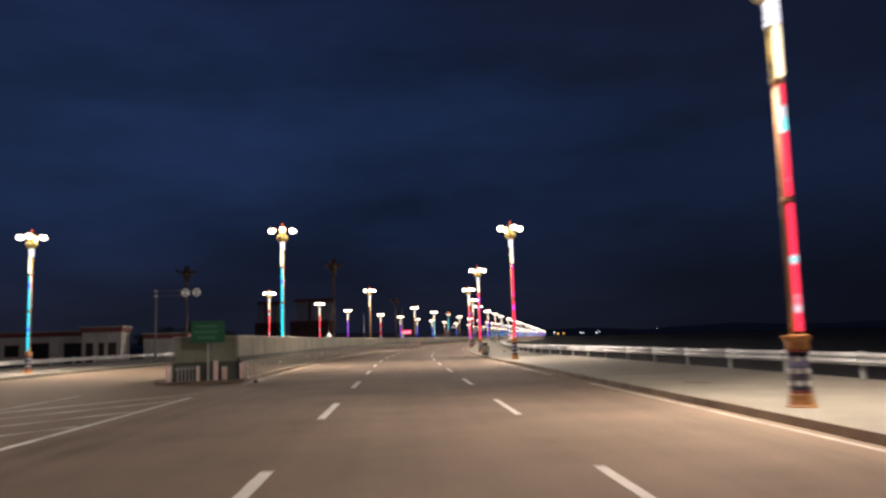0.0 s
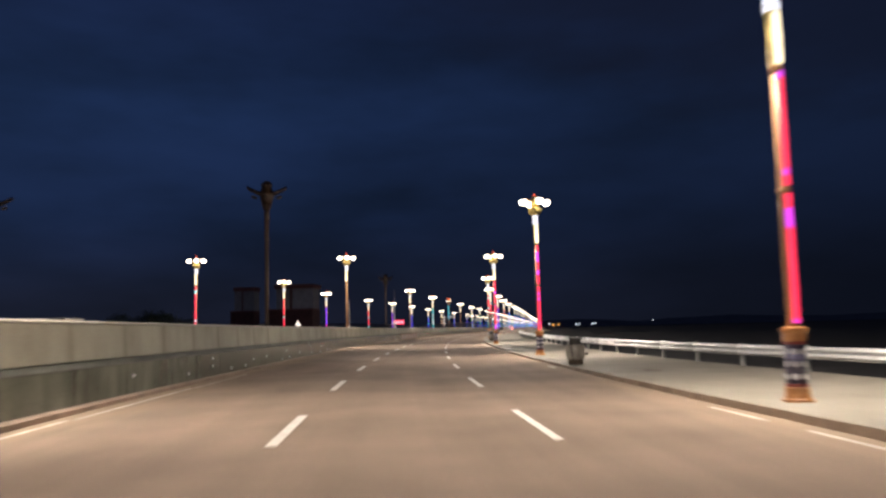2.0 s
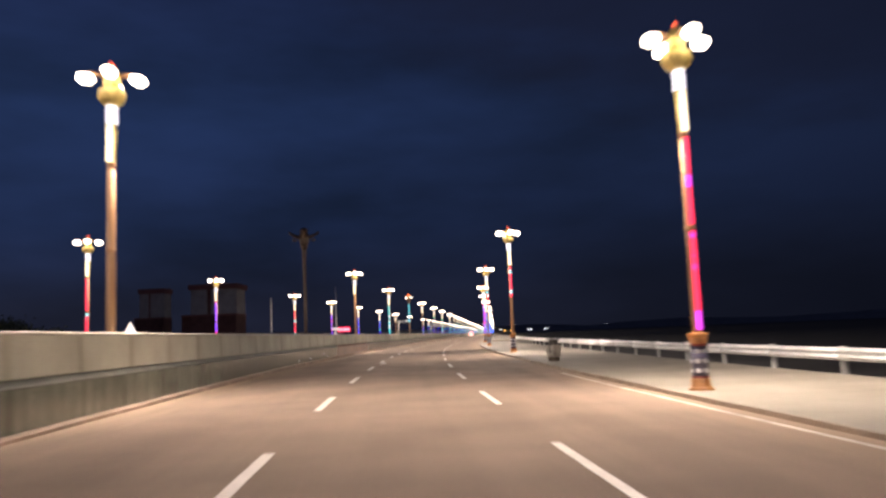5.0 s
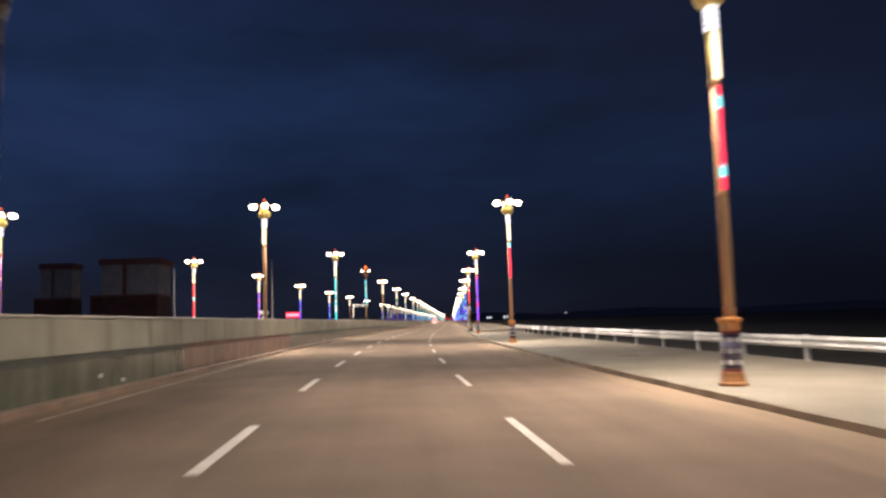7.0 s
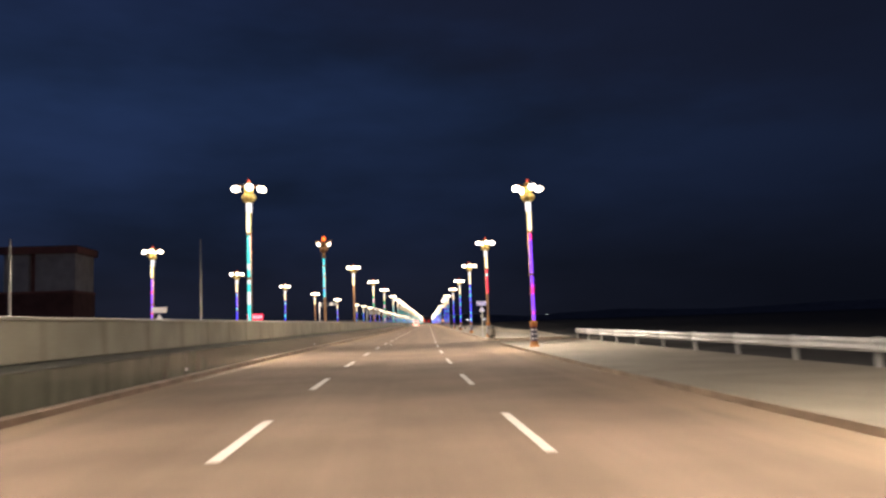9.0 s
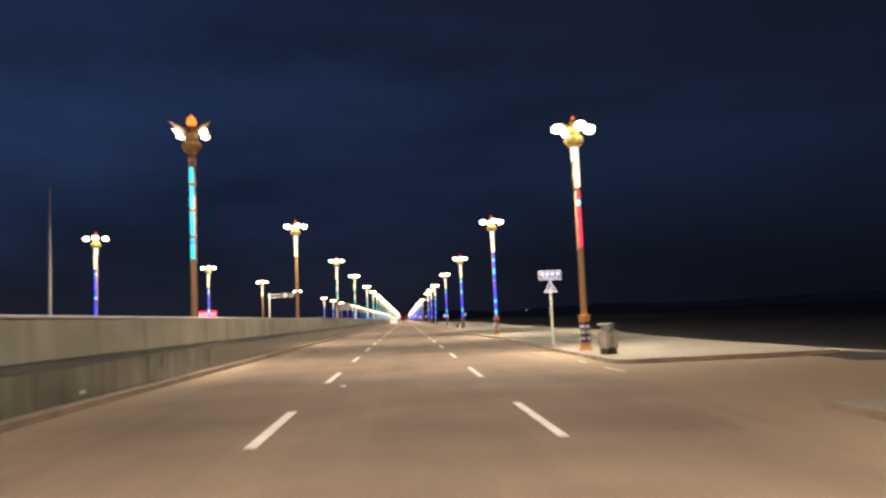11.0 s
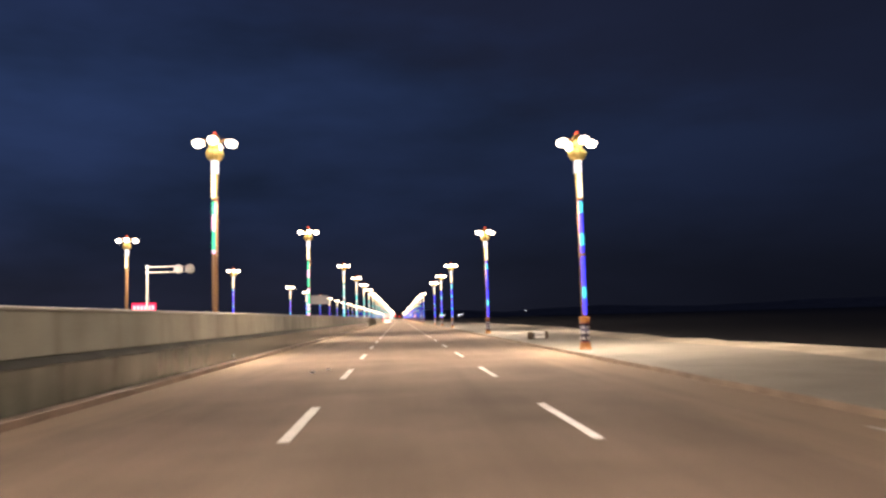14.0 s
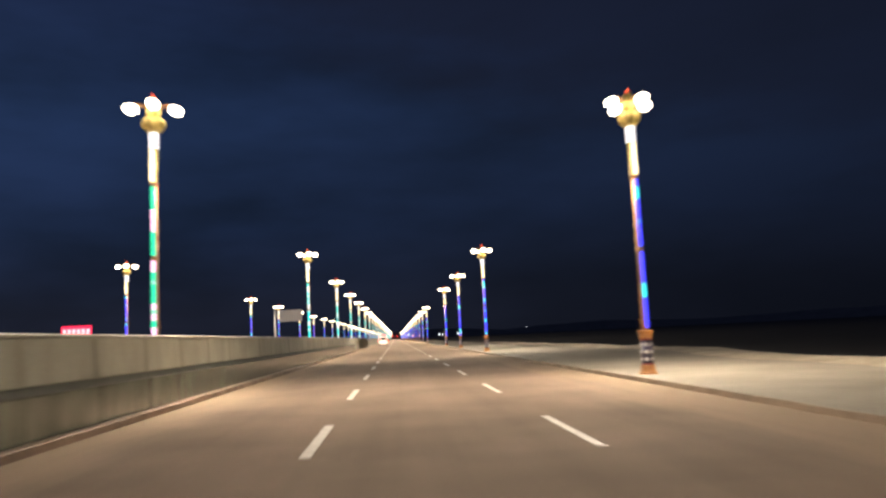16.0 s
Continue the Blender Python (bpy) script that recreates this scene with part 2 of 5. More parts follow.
def add_joint_stains(m, depth=0.5, reach=0.20):
    """Damp, dirty streaks that run down beside the joints of a panel; u runs along the panel."""
    nt = m.node_tree
    b = nt.nodes["Principled BSDF"]
    src = b.inputs["Base Color"].links[0].from_socket
    uv = nt.nodes.new("ShaderNodeUVMap")
    sep = nt.nodes.new("ShaderNodeSeparateXYZ")
    nt.links.new(uv.outputs[0], sep.inputs[0])

    def math_node(op, *args):
        n = nt.nodes.new("ShaderNodeMath")
        n.operation = op
        for i, v in enumerate(args):
            if isinstance(v, (int, float)):
                n.inputs[i].default_value = v
            else:
                nt.links.new(v, n.inputs[i])
        return n.outputs[0]

    geo = nt.nodes.new("ShaderNodeNewGeometry")
    mp = nt.nodes.new("ShaderNodeMapping")
    mp.inputs["Scale"].default_value = (1.6, 1.6, 0.9)
    nt.links.new(geo.outputs["Position"], mp.inputs[0])
    ns = nt.nodes.new("ShaderNodeTexNoise")
    ns.inputs["Scale"].default_value, ns.inputs["Detail"].default_value = 1.3, 4.0
    nt.links.new(mp.outputs[0], ns.inputs["Vector"])
    edge = math_node("ABSOLUTE", math_node("SUBTRACT", sep.outputs["X"], 0.5))
    wide = math_node("MULTIPLY", ns.outputs["Fac"], reach)
    near = nt.nodes.new("ShaderNodeMapRange")
    near.interpolation_type = "SMOOTHSTEP"
    nt.links.new(edge, near.inputs["Value"])
    nt.links.new(math_node("SUBTRACT", 0.5, wide), near.inputs["From Min"])
    near.inputs["From Max"].default_value = 0.5
    info = nt.nodes.new("ShaderNodeObjectInfo")
    amount = math_node("MULTIPLY", near.outputs[0], math_node("MULTIPLY_ADD", info.outputs["Random"], depth * 0.7, depth * 0.45))
    mx = nt.nodes.new("ShaderNodeMix")
    mx.data_type, mx.blend_type = "RGBA", "MULTIPLY"
    nt.links.new(amount, mx.inputs["Factor"])
    nt.links.new(src, mx.inputs["A"])
    mx.inputs["B"].default_value = (0.30, 0.28, 0.24, 1)
    nt.links.new(mx.outputs["Result"], b.inputs["Base Color"])


add_joint_stains(WALL_UP, 0.38, 0.2)
LEDGE = mat("ledge_concrete", (0.074, 0.076, 0.062), 0.75, grain=0.12, grain_scale=25, blotch=0.3, blotch_scale=0.7, streak=0.1, coord="World")
LEDGE_RED = mat("red_ledge_stone", (0.15, 0.075, 0.056), 0.8, grain=0.15, grain_scale=25, blotch=0.35, blotch_scale=0.7, coord="World")
WALL_LOW = mat("granite_facing", (0.112, 0.122, 0.094), 0.17, grain=0.25, grain_scale=45, blotch=0.3, blotch_scale=0.6, streak=0.22, bump=0.05, coord="World")
add_joint_stains(WALL_LOW, 0.4, 0.12)
WALL_RED = mat("red_granite_facing", (0.192, 0.112, 0.083), 0.3, grain=0.25, grain_scale=40, blotch=0.45, blotch_scale=0.9, streak=0.3, coord="World")
CAP = mat("coping_concrete", (0.37, 0.355, 0.31), 0.7, grain=0.12, grain_scale=30, blotch=0.12, coord="World")
STEEL = mat("galvanised_steel", (0.62, 0.62, 0.61), 0.6, metal=0.4, grain=0.06, grain_scale=20, blotch=0.12, blotch_scale=0.7, coord="World")
POST = mat("painted_post", (0.42, 0.42, 0.40), 0.5, metal=0.2, grain=0.1, grain_scale=20)
# set well below EARTH so the land reads nearly black under the lamps
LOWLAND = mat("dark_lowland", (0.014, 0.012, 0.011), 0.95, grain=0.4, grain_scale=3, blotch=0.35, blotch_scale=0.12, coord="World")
EARTH = mat("dark_earth", (0.030, 0.024, 0.019), 0.95, grain=0.4, grain_scale=3, blotch=0.35, blotch_scale=0.12, bump=0.5, coord="World")
DIRT = mat("pale_dirt", (0.36, 0.31, 0.23), 0.95, grain=0.25, grain_scale=8, blotch=0.3, blotch_scale=0.5, bump=0.5, coord="World")
HILL = mat("distant_hill", (0.20, 0.18, 0.17), 1.0, grain=0.3, grain_scale=0.05, coord="World")
BRONZE = mat("bronze_paint", (0.33, 0.18, 0.085), 0.42, metal=0.25, grain=0.12, grain_scale=25, blotch=0.15, blotch_scale=1.5)
# BRONZE darkened in its colour, for lamps that no bulb of their own lights
DARK_BRONZE = mat("unlit_bronze", (0.05, 0.03, 0.02), 0.5, metal=0.25, grain=0.15, grain_scale=25, blotch=0.2, blotch_scale=1.5)
ORANGE = mat("orange_lacquer", (0.40, 0.175, 0.055), 0.45, grain=0.12, grain_scale=25, blotch=0.2, blotch_scale=3.0)
DRUM = mat("dark_blue_enamel", (0.055, 0.05, 0.085), 0.4, grain=0.2, grain_scale=20, blotch=0.2, blotch_scale=4.0)
RED_ENAMEL = mat("dark_red_enamel", (0.20, 0.035, 0.025), 0.45, grain=0.15, grain_scale=20)
ORNAMENT = mat("white_enamel", (0.62, 0.62, 0.66), 0.45, grain=0.1, grain_scale=20)
# brightened gold for lit heads; the same parts on other heads take bronze
GOLD = mat("gold_leaf", (0.84, 0.66, 0.23), 0.5, metal=0.12, grain=0.12, grain_scale=18)
BULB_ON = mat("bulb_lit", (0.9, 0.9, 0.9), 0.3, emit=(1.0, 0.85, 0.62), strength=BULB)
BULB_DIM = mat("bulb_dim", (0.9, 0.9, 0.9), 0.3, emit=(1.0, 0.86, 0.65), strength=9.0)
BULB_OFF = mat("bulb_off", (0.12, 0.10, 0.085), 0.12)
SLEEVE_ON = mat("sleeve_lit", (0.30, 0.24, 0.16), 0.4, emit=(1.0, 0.87, 0.56), strength=2.1)
# emission makes the white patterned neck read as blown out
NECK_ON = mat("neck_lit", (0.4, 0.4, 0.4), 0.4, emit=(0.97, 0.96, 1.0), strength=1.6)
FINIAL_ON = mat("finial_red_lit", (0.6, 0.05, 0.05), 0.4, emit=(1.0, 0.14, 0.05), strength=1.6)
FINIAL_HOT = mat("finial_amber_lit", (0.6, 0.2, 0.05), 0.4, emit=(1.0, 0.16, 0.02), strength=3.0)
LED_OFF = mat("led_off", (0.29, 0.17, 0.09), 0.4, grain=0.1, grain_scale=20)
LEDS = {
    "red": led_mat("led_red", (1.0, 0.03, 0.07), (0.22, 0.80, 0.80), cut=0.6),
    "magenta": led_mat("led_magenta", (1.0, 0.03, 0.08), (0.70, 0.05, 0.70)),
    "purple": led_mat("led_purple", (0.22, 0.05, 1.0), (1.0, 0.03, 0.35)),
    "blue": led_mat("led_blue", (0.045, 0.045, 1.0), (0.02, 0.7, 0.75)),
    "cyan": led_mat("led_cyan", (0.0, 0.55, 0.66), (0.02, 0.22, 0.95), cut=0.62),
    "green": led_mat("led_green", (0.0, 0.55, 0.28), (0.9, 0.5, 0.75), cut=0.5),
    "teal": led_mat("led_teal", (0.02, 0.6, 0.6), (0.7, 0.75, 0.75), cut=0.5),
}
WHITE = mat("white_panel", (0.72, 0.70, 0.66), 0.5, grain=0.08, grain_scale=20, blotch=0.12, blotch_scale=3)
DARK = mat("dark_plastic", (0.03, 0.03, 0.032), 0.5, grain=0.15, grain_scale=20)
LID = mat("grey_lid", (0.27, 0.27, 0.27), 0.5, metal=0.2, grain=0.1, grain_scale=20)
GREEN = mat("green_sign_sheet", (0.016, 0.12, 0.058), 0.45, grain=0.1, grain_scale=10)
BLUE = mat("blue_sign_sheet", (0.07, 0.09, 0.33), 0.4, grain=0.08, grain_scale=10)
SIGN_WHITE = mat("sign_white", (0.82, 0.82, 0.85), 0.4, grain=0.05, grain_scale=10)
SIGN_GREY = mat("sign_back", (0.40, 0.40, 0.42), 0.5, metal=0.3, grain=0.1, grain_scale=8)
RED_SHEET = mat("red_neon", (0.4, 0.02, 0.05), 0.5, emit=(1.0, 0.03, 0.09), strength=1.6)
PINK_BAR = mat("pink_neon", (0.5, 0.2, 0.2), 0.5, emit=(1.0, 0.35, 0.4), strength=2.2)
TOWER_WALL = mat("grey_limewash", (0.36, 0.36, 0.40), 0.9, grain=0.12, grain_scale=6, blotch=0.2, blotch_scale=0.4)
TOWER_TRIM = mat("tower_trim", (0.22, 0.10, 0.10), 0.9, grain=0.12, grain_scale=6, blotch=0.2, blotch_scale=0.4)
LIMEWASH = mat("limewash", (0.42, 0.40, 0.39), 0.9, grain=0.12, grain_scale=6, blotch=0.2, blotch_scale=0.4, streak=0.15)
TRUNK = mat("dark_bark", (0.05, 0.038, 0.028), 0.9, grain=0.3, grain_scale=12, blotch=0.3, blotch_scale=2.0, bump=0.4)
LEAF = mat("dark_foliage", (0.045, 0.06, 0.028), 0.7, grain=0.3, grain_scale=6, blotch=0.3, blotch_scale=0.8)
MAROON = mat("maroon_parapet", (0.16, 0.05, 0.045), 0.85, grain=0.15, grain_scale=6, blotch=0.2, blotch_scale=0.6)
BRICKDARK = mat("dark_red_base", (0.10, 0.045, 0.045), 0.9, grain=0.2, grain_scale=6, blotch=0.25, blotch_scale=0.5)
OPENING = mat("dark_glass", (0.012, 0.012, 0.014), 0.25)
REFLECT = mat("retroreflective_pink", (0.92, 0.68, 0.62), 0.4, grain=0.12, grain_scale=12)
VAN = mat("white_van_paint", (0.75, 0.72, 0.70), 0.3, grain=0.03, grain_scale=5)
TAIL = mat("tail_light", (0.5, 0.02, 0.02), 0.3, emit=(1.0, 0.03, 0.02), strength=14.0)
GLOW_W = mat("far_window_light", (0.8, 0.8, 0.8), 0.5, emit=(0.85, 0.92, 1.0), strength=2.5)
GLOW_R = mat("far_red_light", (0.8, 0.1, 0.1), 0.5, emit=(1.0, 0.05, 0.04), strength=2.5)
GLOW_Y = mat("far_amber_light", (0.8, 0.5, 0.1), 0.5, emit=(1.0, 0.5, 0.1), strength=2.5)
STAIN = mat("damp_stain", (0.13, 0.10, 0.075), 0.8, grain=0.3, grain_scale=20, blotch=0.4, blotch_scale=2.0, coord="World")
for m_ in (BULB_DIM, SLEEVE_ON, NECK_ON, FINIAL_ON, FINIAL_HOT, RED_SHEET, PINK_BAR, TAIL, GLOW_W, GLOW_R, GLOW_Y, *LEDS.values()):
    m_.cycles.emission_sampling = "NONE"

# ---- the road's line: heading along its length, then places by length s and offset d to the right ----
NODES_S = [-400.0, 30.0, 60.0, 90.0, 120.0, 150.0, 180.0, 210.0, 240.0, 2600.0]
NODES_H = [4.878, 4.878, 4.996, 2.398, 0.548, -1.378, -3.142, -4.986, -5.956, -5.956]
GRID = np.arange(-400.0, 2600.0, 0.5)
HEAD = np.radians(np.interp(GRID, NODES_S, NODES_H))
LINE_X = np.cumsum(-np.sin(HEAD)) * 0.5
LINE_Y = np.cumsum(np.cos(HEAD)) * 0.5
ZERO = int(np.argmin(abs(GRID)))
LINE_X += 7.407 - LINE_X[ZERO]
LINE_Y += -1.906 - LINE_Y[ZERO]


def at(s, d, z=0.0):
    a = float(np.interp(s, GRID, HEAD))
    return Vector((float(np.interp(s, GRID, LINE_X)) + math.cos(a) * d, float(np.interp(s, GRID, LINE_Y)) + math.sin(a) * d, z))


def place(s, d, z=0.0, turn=0.0):
    """A pose on the road's line: x across to the right, y along it."""
    p = at(s, d, z)
    return pose(p.x, p.y, p.z, 0, 0, math.degrees(float(np.interp(s, GRID, HEAD))) + turn)


def kerb_shift(s):
    """How far the kerb wanders from its usual offset."""
    return float(np.interp(s, [24, 57, 66, 94, 150, 200, 229, 272, 330], [-0.06, -0.07, -0.13, -0.11, -0.03, 0.0, 0.08, 0.14, 0.14]))


def kerb_lift(s):
    """How far the kerb and the sidewalk stand above or below their usual height."""
    return float(np.interp(s, [30, 57, 66, 80, 94, 110, 150], [0.028, 0.02, 0.005, -0.03, -0.045, -0.035, 0.0]))


def gutter_lift(s):
    """The kerb at the median wall sinks almost to the road for a stretch."""
    return float(np.interp(s, [58, 80, 106, 145], [0.0, -0.085, -0.085, 0.0]))


def rail_line(s):
    """The offset of the guardrail beyond the sidewalk."""
    return float(np.interp(s, [34, 60, 75, 90, 105, 120, 158, 222, 262], [11.5, 10.92, 10.55, 10.42, 10.5, 10.85, 11.25, 11.1, 11.9]))


# ---- mesh helpers ----
def finish(bm, name, material, parent=None, smooth=False):
    me = bpy.data.meshes.new(name)
    bmesh.ops.recalc_face_normals(bm, faces=bm.faces)
    bm.to_mesh(me)
    bm.free()
    me.materials.append(material)
    if smooth:
        for p in me.polygons:
            p.use_smooth = True
    ob = new(name, me)
    if parent:
        ob.parent = parent
    return ob


def top_faces(ob, material):
    """Give the upward faces of a kerb their own material."""
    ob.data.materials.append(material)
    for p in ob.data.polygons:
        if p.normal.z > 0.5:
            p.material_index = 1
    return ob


def part(name, bm, material, parent, label="", smooth=False):
    ob = finish(bm, name, material, parent, smooth)
    return tagged(ob, label)


def again(name, me, parent, m=None):
    """Another object on the same mesh."""
    ob = new(name, me)
    ob.parent = parent
    if m is not None:
        ob.matrix_basis = m
    return ob


def box(bm, x0, x1, y0, y1, z0, z1, bevel=0.0, m=None):
    r = bmesh.ops.create_cube(bm, size=1.0)
    vs = r["verts"]
    for v in vs:
        v.co = Vector(((x0 + x1) / 2 + v.co.x * (x1 - x0), (y0 + y1) / 2 + v.co.y * (y1 - y0), (z0 + z1) / 2 + v.co.z * (z1 - z0)))
    if bevel:
        es = list({e for v in vs for e in v.link_edges})
        r2 = bmesh.ops.bevel(bm, geom=es, offset=bevel, segments=1, affect="EDGES")
        vs = list({v for f in r2["faces"] for v in f.verts} | {v for v in vs if v.is_valid})
    if m is not None:
        bmesh.ops.transform(bm, matrix=m, verts=vs)
    return vs


def lathe(bm, profile, n=12, phase=0.0, wave=0.0, waves=8):
    """Turn a profile of (radius, height) round z; wave scallops the radius."""
    rings = []
    for r, z in profile:
        ring = []
        for i in range(n):
            a = phase + 2 * math.pi * i / n
            rr = r * (1 + wave * math.cos(waves * a))
            ring.append(bm.verts.new((rr * math.cos(a), rr * math.sin(a), z)))
        rings.append(ring)
    for a, b in zip(rings, rings[1:]):
        for i in range(n):
            bm.faces.new((a[i], a[(i + 1) % n], b[(i + 1) % n], b[i]))
    bm.faces.new(rings[0][::-1])
    bm.faces.new(rings[-1])


def sweep(bm, loop, s0, s1, step=4.0, close=True, origin=None, shift=None, lift=None):
    """Carry a loop of (d, z) along the road from s0 to s1; lift raises its upper points."""
    n = max(1, int(math.ceil((s1 - s0) / step)))
    rings = []
    for i in range(n + 1):
        s = s0 + (s1 - s0) * i / n
        dd = shift(s) if shift else 0.0
        ring = []
        for d, z in loop:
            p = at(s, d + dd, z + (lift(s) if lift and z > 0.05 else 0.0))
            ring.append(bm.verts.new(p - origin if origin else p))
        rings.append(ring)
    k = len(loop)
    for a, b in zip(rings, rings[1:]):
        for i in range(k if close else k - 1):
            bm.faces.new((a[i], a[(i + 1) % k], b[(i + 1) % k], b[i]))
    if close:
        bm.faces.new(rings[0][::-1])
        bm.faces.new(rings[-1])


def strip(bm, d0, d1, s0, s1, z, step=4.0, cuts=1):
    uv = bm.loops.layers.uv.verify()
    where = {}
    n = max(1, int(math.ceil((s1 - s0) / step)))
    rows = []
    for i in range(n + 1):
        row = []
        for j in range(cuts + 1):
            s, d = s0 + (s1 - s0) * i / n, d0 + (d1 - d0) * j / cuts
            v = bm.verts.new(at(s, d, z))
            where[v] = (d, s)
            row.append(v)
        rows.append(row)
    for a, b in zip(rows, rows[1:]):
        for j in range(cuts):
            f = bm.faces.new((a[j], a[j + 1], b[j + 1], b[j]))
            for lp in f.loops:
                lp[uv].uv = where[lp.vert]


def panel_uv(ob):
    """u from 0 to 1 along a panel made of two rings."""
    me = ob.data
    half = len(me.vertices) // 2
    uv = me.uv_layers.new(name="UVMap").data
    for lp in me.loops:
        uv[lp.index].uv = (0.0 if lp.vertex_index < half else 1.0, me.vertices[lp.vertex_index].co.z)
    return ob


def thing(name, m, label, category, group="", kind=""):
    ob = new(name)
    ob.empty_display_size = 0.2
    ob.matrix_basis = m
    return tagged(ob, label, category, group, kind)


rng = random.Random(7)

# ---- large structure ----
bm = bmesh.new()
for x0, x1, y0, y1 in ((-4000, 4000, -1500, 5000),):
    vs = [bm.verts.new(p) for p in ((x0, y0, -0.9), (x1, y0, -0.9), (x1, y1, -0.9), (x0, y1, -0.9))]
    bm.faces.new(vs)
tagged(finish(bm, "ground", LOWLAND), "dark lowland reaching out to the horizon at night", "ground", kind="structure")

bm = bmesh.new()
strip(bm, -22.0, 5.9, -80, 2200, 0.0, 5.0, 4)
strip(bm, 5.9, 12.3, 229.9, 241.4, 0.0, 3.0, 2)   # the opening in the sidewalk
road = tagged(finish(bm, "road", ASPHALT), "worn grey asphalt carriageway lit by street lamps", "road", kind="structure")

# dashed lane lines: each dash a piece of the road
def dash_mesh(half):
    """One painted dash with slightly ragged, worn sides."""
    bm = bmesh.new()
    box(bm, -half, half, 0.0, 3.9, 0.0, 0.006)
    long_edges = [e for e in bm.edges if abs(e.verts[0].co.y - e.verts[1].co.y) > 1.0]
    bmesh.ops.subdivide_edges(bm, edges=long_edges, cuts=9, use_grid_fill=True)
    for v in bm.verts:
        v.co.x += 0.012 * noise.noise(Vector((v.co.y * 3.1, math.copysign(2.0, v.co.x), half * 50)))
        if v.co.y in (0.0, 3.9):
            v.co.y += 0.04 * noise.noise(Vector((v.co.x * 20, v.co.y, half * 30)))
    me = bpy.data.meshes.new("dash")
    bm.to_mesh(me)
    bm.free()
    me.materials.append(PAINT)
    return me


dash_left, dash_right = dash_mesh(0.078), dash_mesh(0.064)
PHASE_K = [0, 3, 8, 17, 26, 28, 31]
PHASE_L = [23.3, 23.6, 23.3, 23.1, 23.05, 23.6, 23.8]
PHASE_R = [22.8, 23.4, 23.0, 22.85, 22.65, 22.9, 23.4]
for k in range(-4, 44):
    for d, far in ((-1.9, PHASE_L), (1.9, PHASE_R)):
        again("dash", dash_left if d < 0 else dash_right, road, place(10.0 * k + float(np.interp(k, PHASE_K, far)) - 3.9, d, 0.001))
bm = bmesh.new()
for k in range(44, 150):
    for d in (-1.9, 1.9):
        strip(bm, d - 0.085, d + 0.085, 10.0 * k + 19.1, 10.0 * k + 23.1, 0.006, 4.0)
tagged(finish(bm, "far_dashes", PAINT, road), kind="stuff")
bm = bmesh.new()
for s0, s1 in ((8, 38), (44, 52), (53.2, 56), (57.6, 59.4), (60.6, 62.8), (77.6, 79.3), (95, 96.5), (110, 130), (186, 188), (238.4, 240.2), (242.4, 243.4), (249, 250.2), (276, 277.5), (287, 289)):
    strip(bm, 5.36 if s0 < 40 else 5.25, 5.48 if s0 < 40 else 5.36, s0, s1, 0.005)
tagged(finish(bm, "edge_line", WORN_PAINT, road), "worn white edge line")
bm = bmesh.new()
strip(bm, -6.28, -6.17, 44, 64, 0.005)
strip(bm, -6.17, -6.06, 64, 72, 0.005)
strip(bm, -6.06, -5.97, 72, 79, 0.005)
strip(bm, -5.88, -5.79, 155, 181.5, 0.005)
strip(bm, -5.96, -5.88, 204, 214, 0.005)
tagged(finish(bm, "edge_line", WORN_PAINT, road), "worn white edge line")
# hatched nose in front of the median
bm = bmesh.new()
strip(bm, -6.5, -6.35, 5, 37.4, 0.005)
tagged(finish(bm, "edge_line", PAINT, road))
bm = bmesh.new()
box(bm, -0.09, 0.09, 0.0, 7.2, 0.0, 0.006)
hatch_me = bpy.data.meshes.new("hatch_bar")
bm.to_mesh(hatch_me)
bm.free()
hatch_me.materials.append(WORN_PAINT)
for i in range(9):
    again("hatch_bar", hatch_me, road, place(13.7 + 3.2 * i, -6.6, 0.001, 147))
bm = bmesh.new()
strip(bm, -10.65, -10.5, 8, 40, 0.005)
tagged(finish(bm, "edge_line", WORN_PAINT, road))
def wall_shift(s):
    """The median wall drifts towards the road along its length."""
    return float(np.interp(s, [48, 80, 150, 165, 195, 282, 340], [-0.28, -0.25, -0.2, -0.04, 0.0, 0.06, 0.12]))


# sidewalk on the right with kerb stones
def outer(s):
    return 0.35 * math.sin(s * 0.21) + 0.25 * math.sin(s * 0.083 + 1.0) + (0.0 if s < 330 else min(2.5, (s - 330) * 0.08))


bm = bmesh.new()
rings = []
for i in range(156):
    s = -80 + 2.0 * i
    inner_d, outer_d, top_z = 5.83 + kerb_shift(s), rail_line(s) + 0.17, 0.12 + kerb_lift(s)
    rings.append([bm.verts.new(at(s, d, z)) for d, z in ((inner_d, -0.4), (inner_d, top_z), (outer_d, top_z - 0.01), (outer_d + 0.06, -0.7))])
for a, b in zip(rings, rings[1:]):
    for k in range(4):
        bm.faces.new((a[k], a[(k + 1) % 4], b[(k + 1) % 4], b[k]))
bm.faces.new(rings[0][::-1])
bm.faces.new(rings[-1])
pavement = tagged(finish(bm, "pavement", CONCRETE), "pale concrete sidewalk beside the road", "sidewalk", kind="structure")
bm = bmesh.new()
loop = []
for i in range(9):
    a = math.radians(90 + 11.25 * i)
    loop.append((241.7 + 0.6 * math.cos(a), 6.43 - 0.6 * math.sin(a)))
top, bot = [], []
edge = [(420 - 3 * i, 5.83 + kerb_shift(420 - 3 * i)) for i in range(59)] + [(s, d + kerb_shift(s)) for s, d in loop[1:]] + [(241.1, 12.0)] + \
       [(243 + 3 * i, 12.0 + outer(243 + 3 * i)) for i in range(60)]
for s, d in edge:
    top.append(bm.verts.new(at(s, d, 0.12)))
    bot.append(bm.verts.new(at(s, d, -0.4)))
f = bm.faces.new(top)
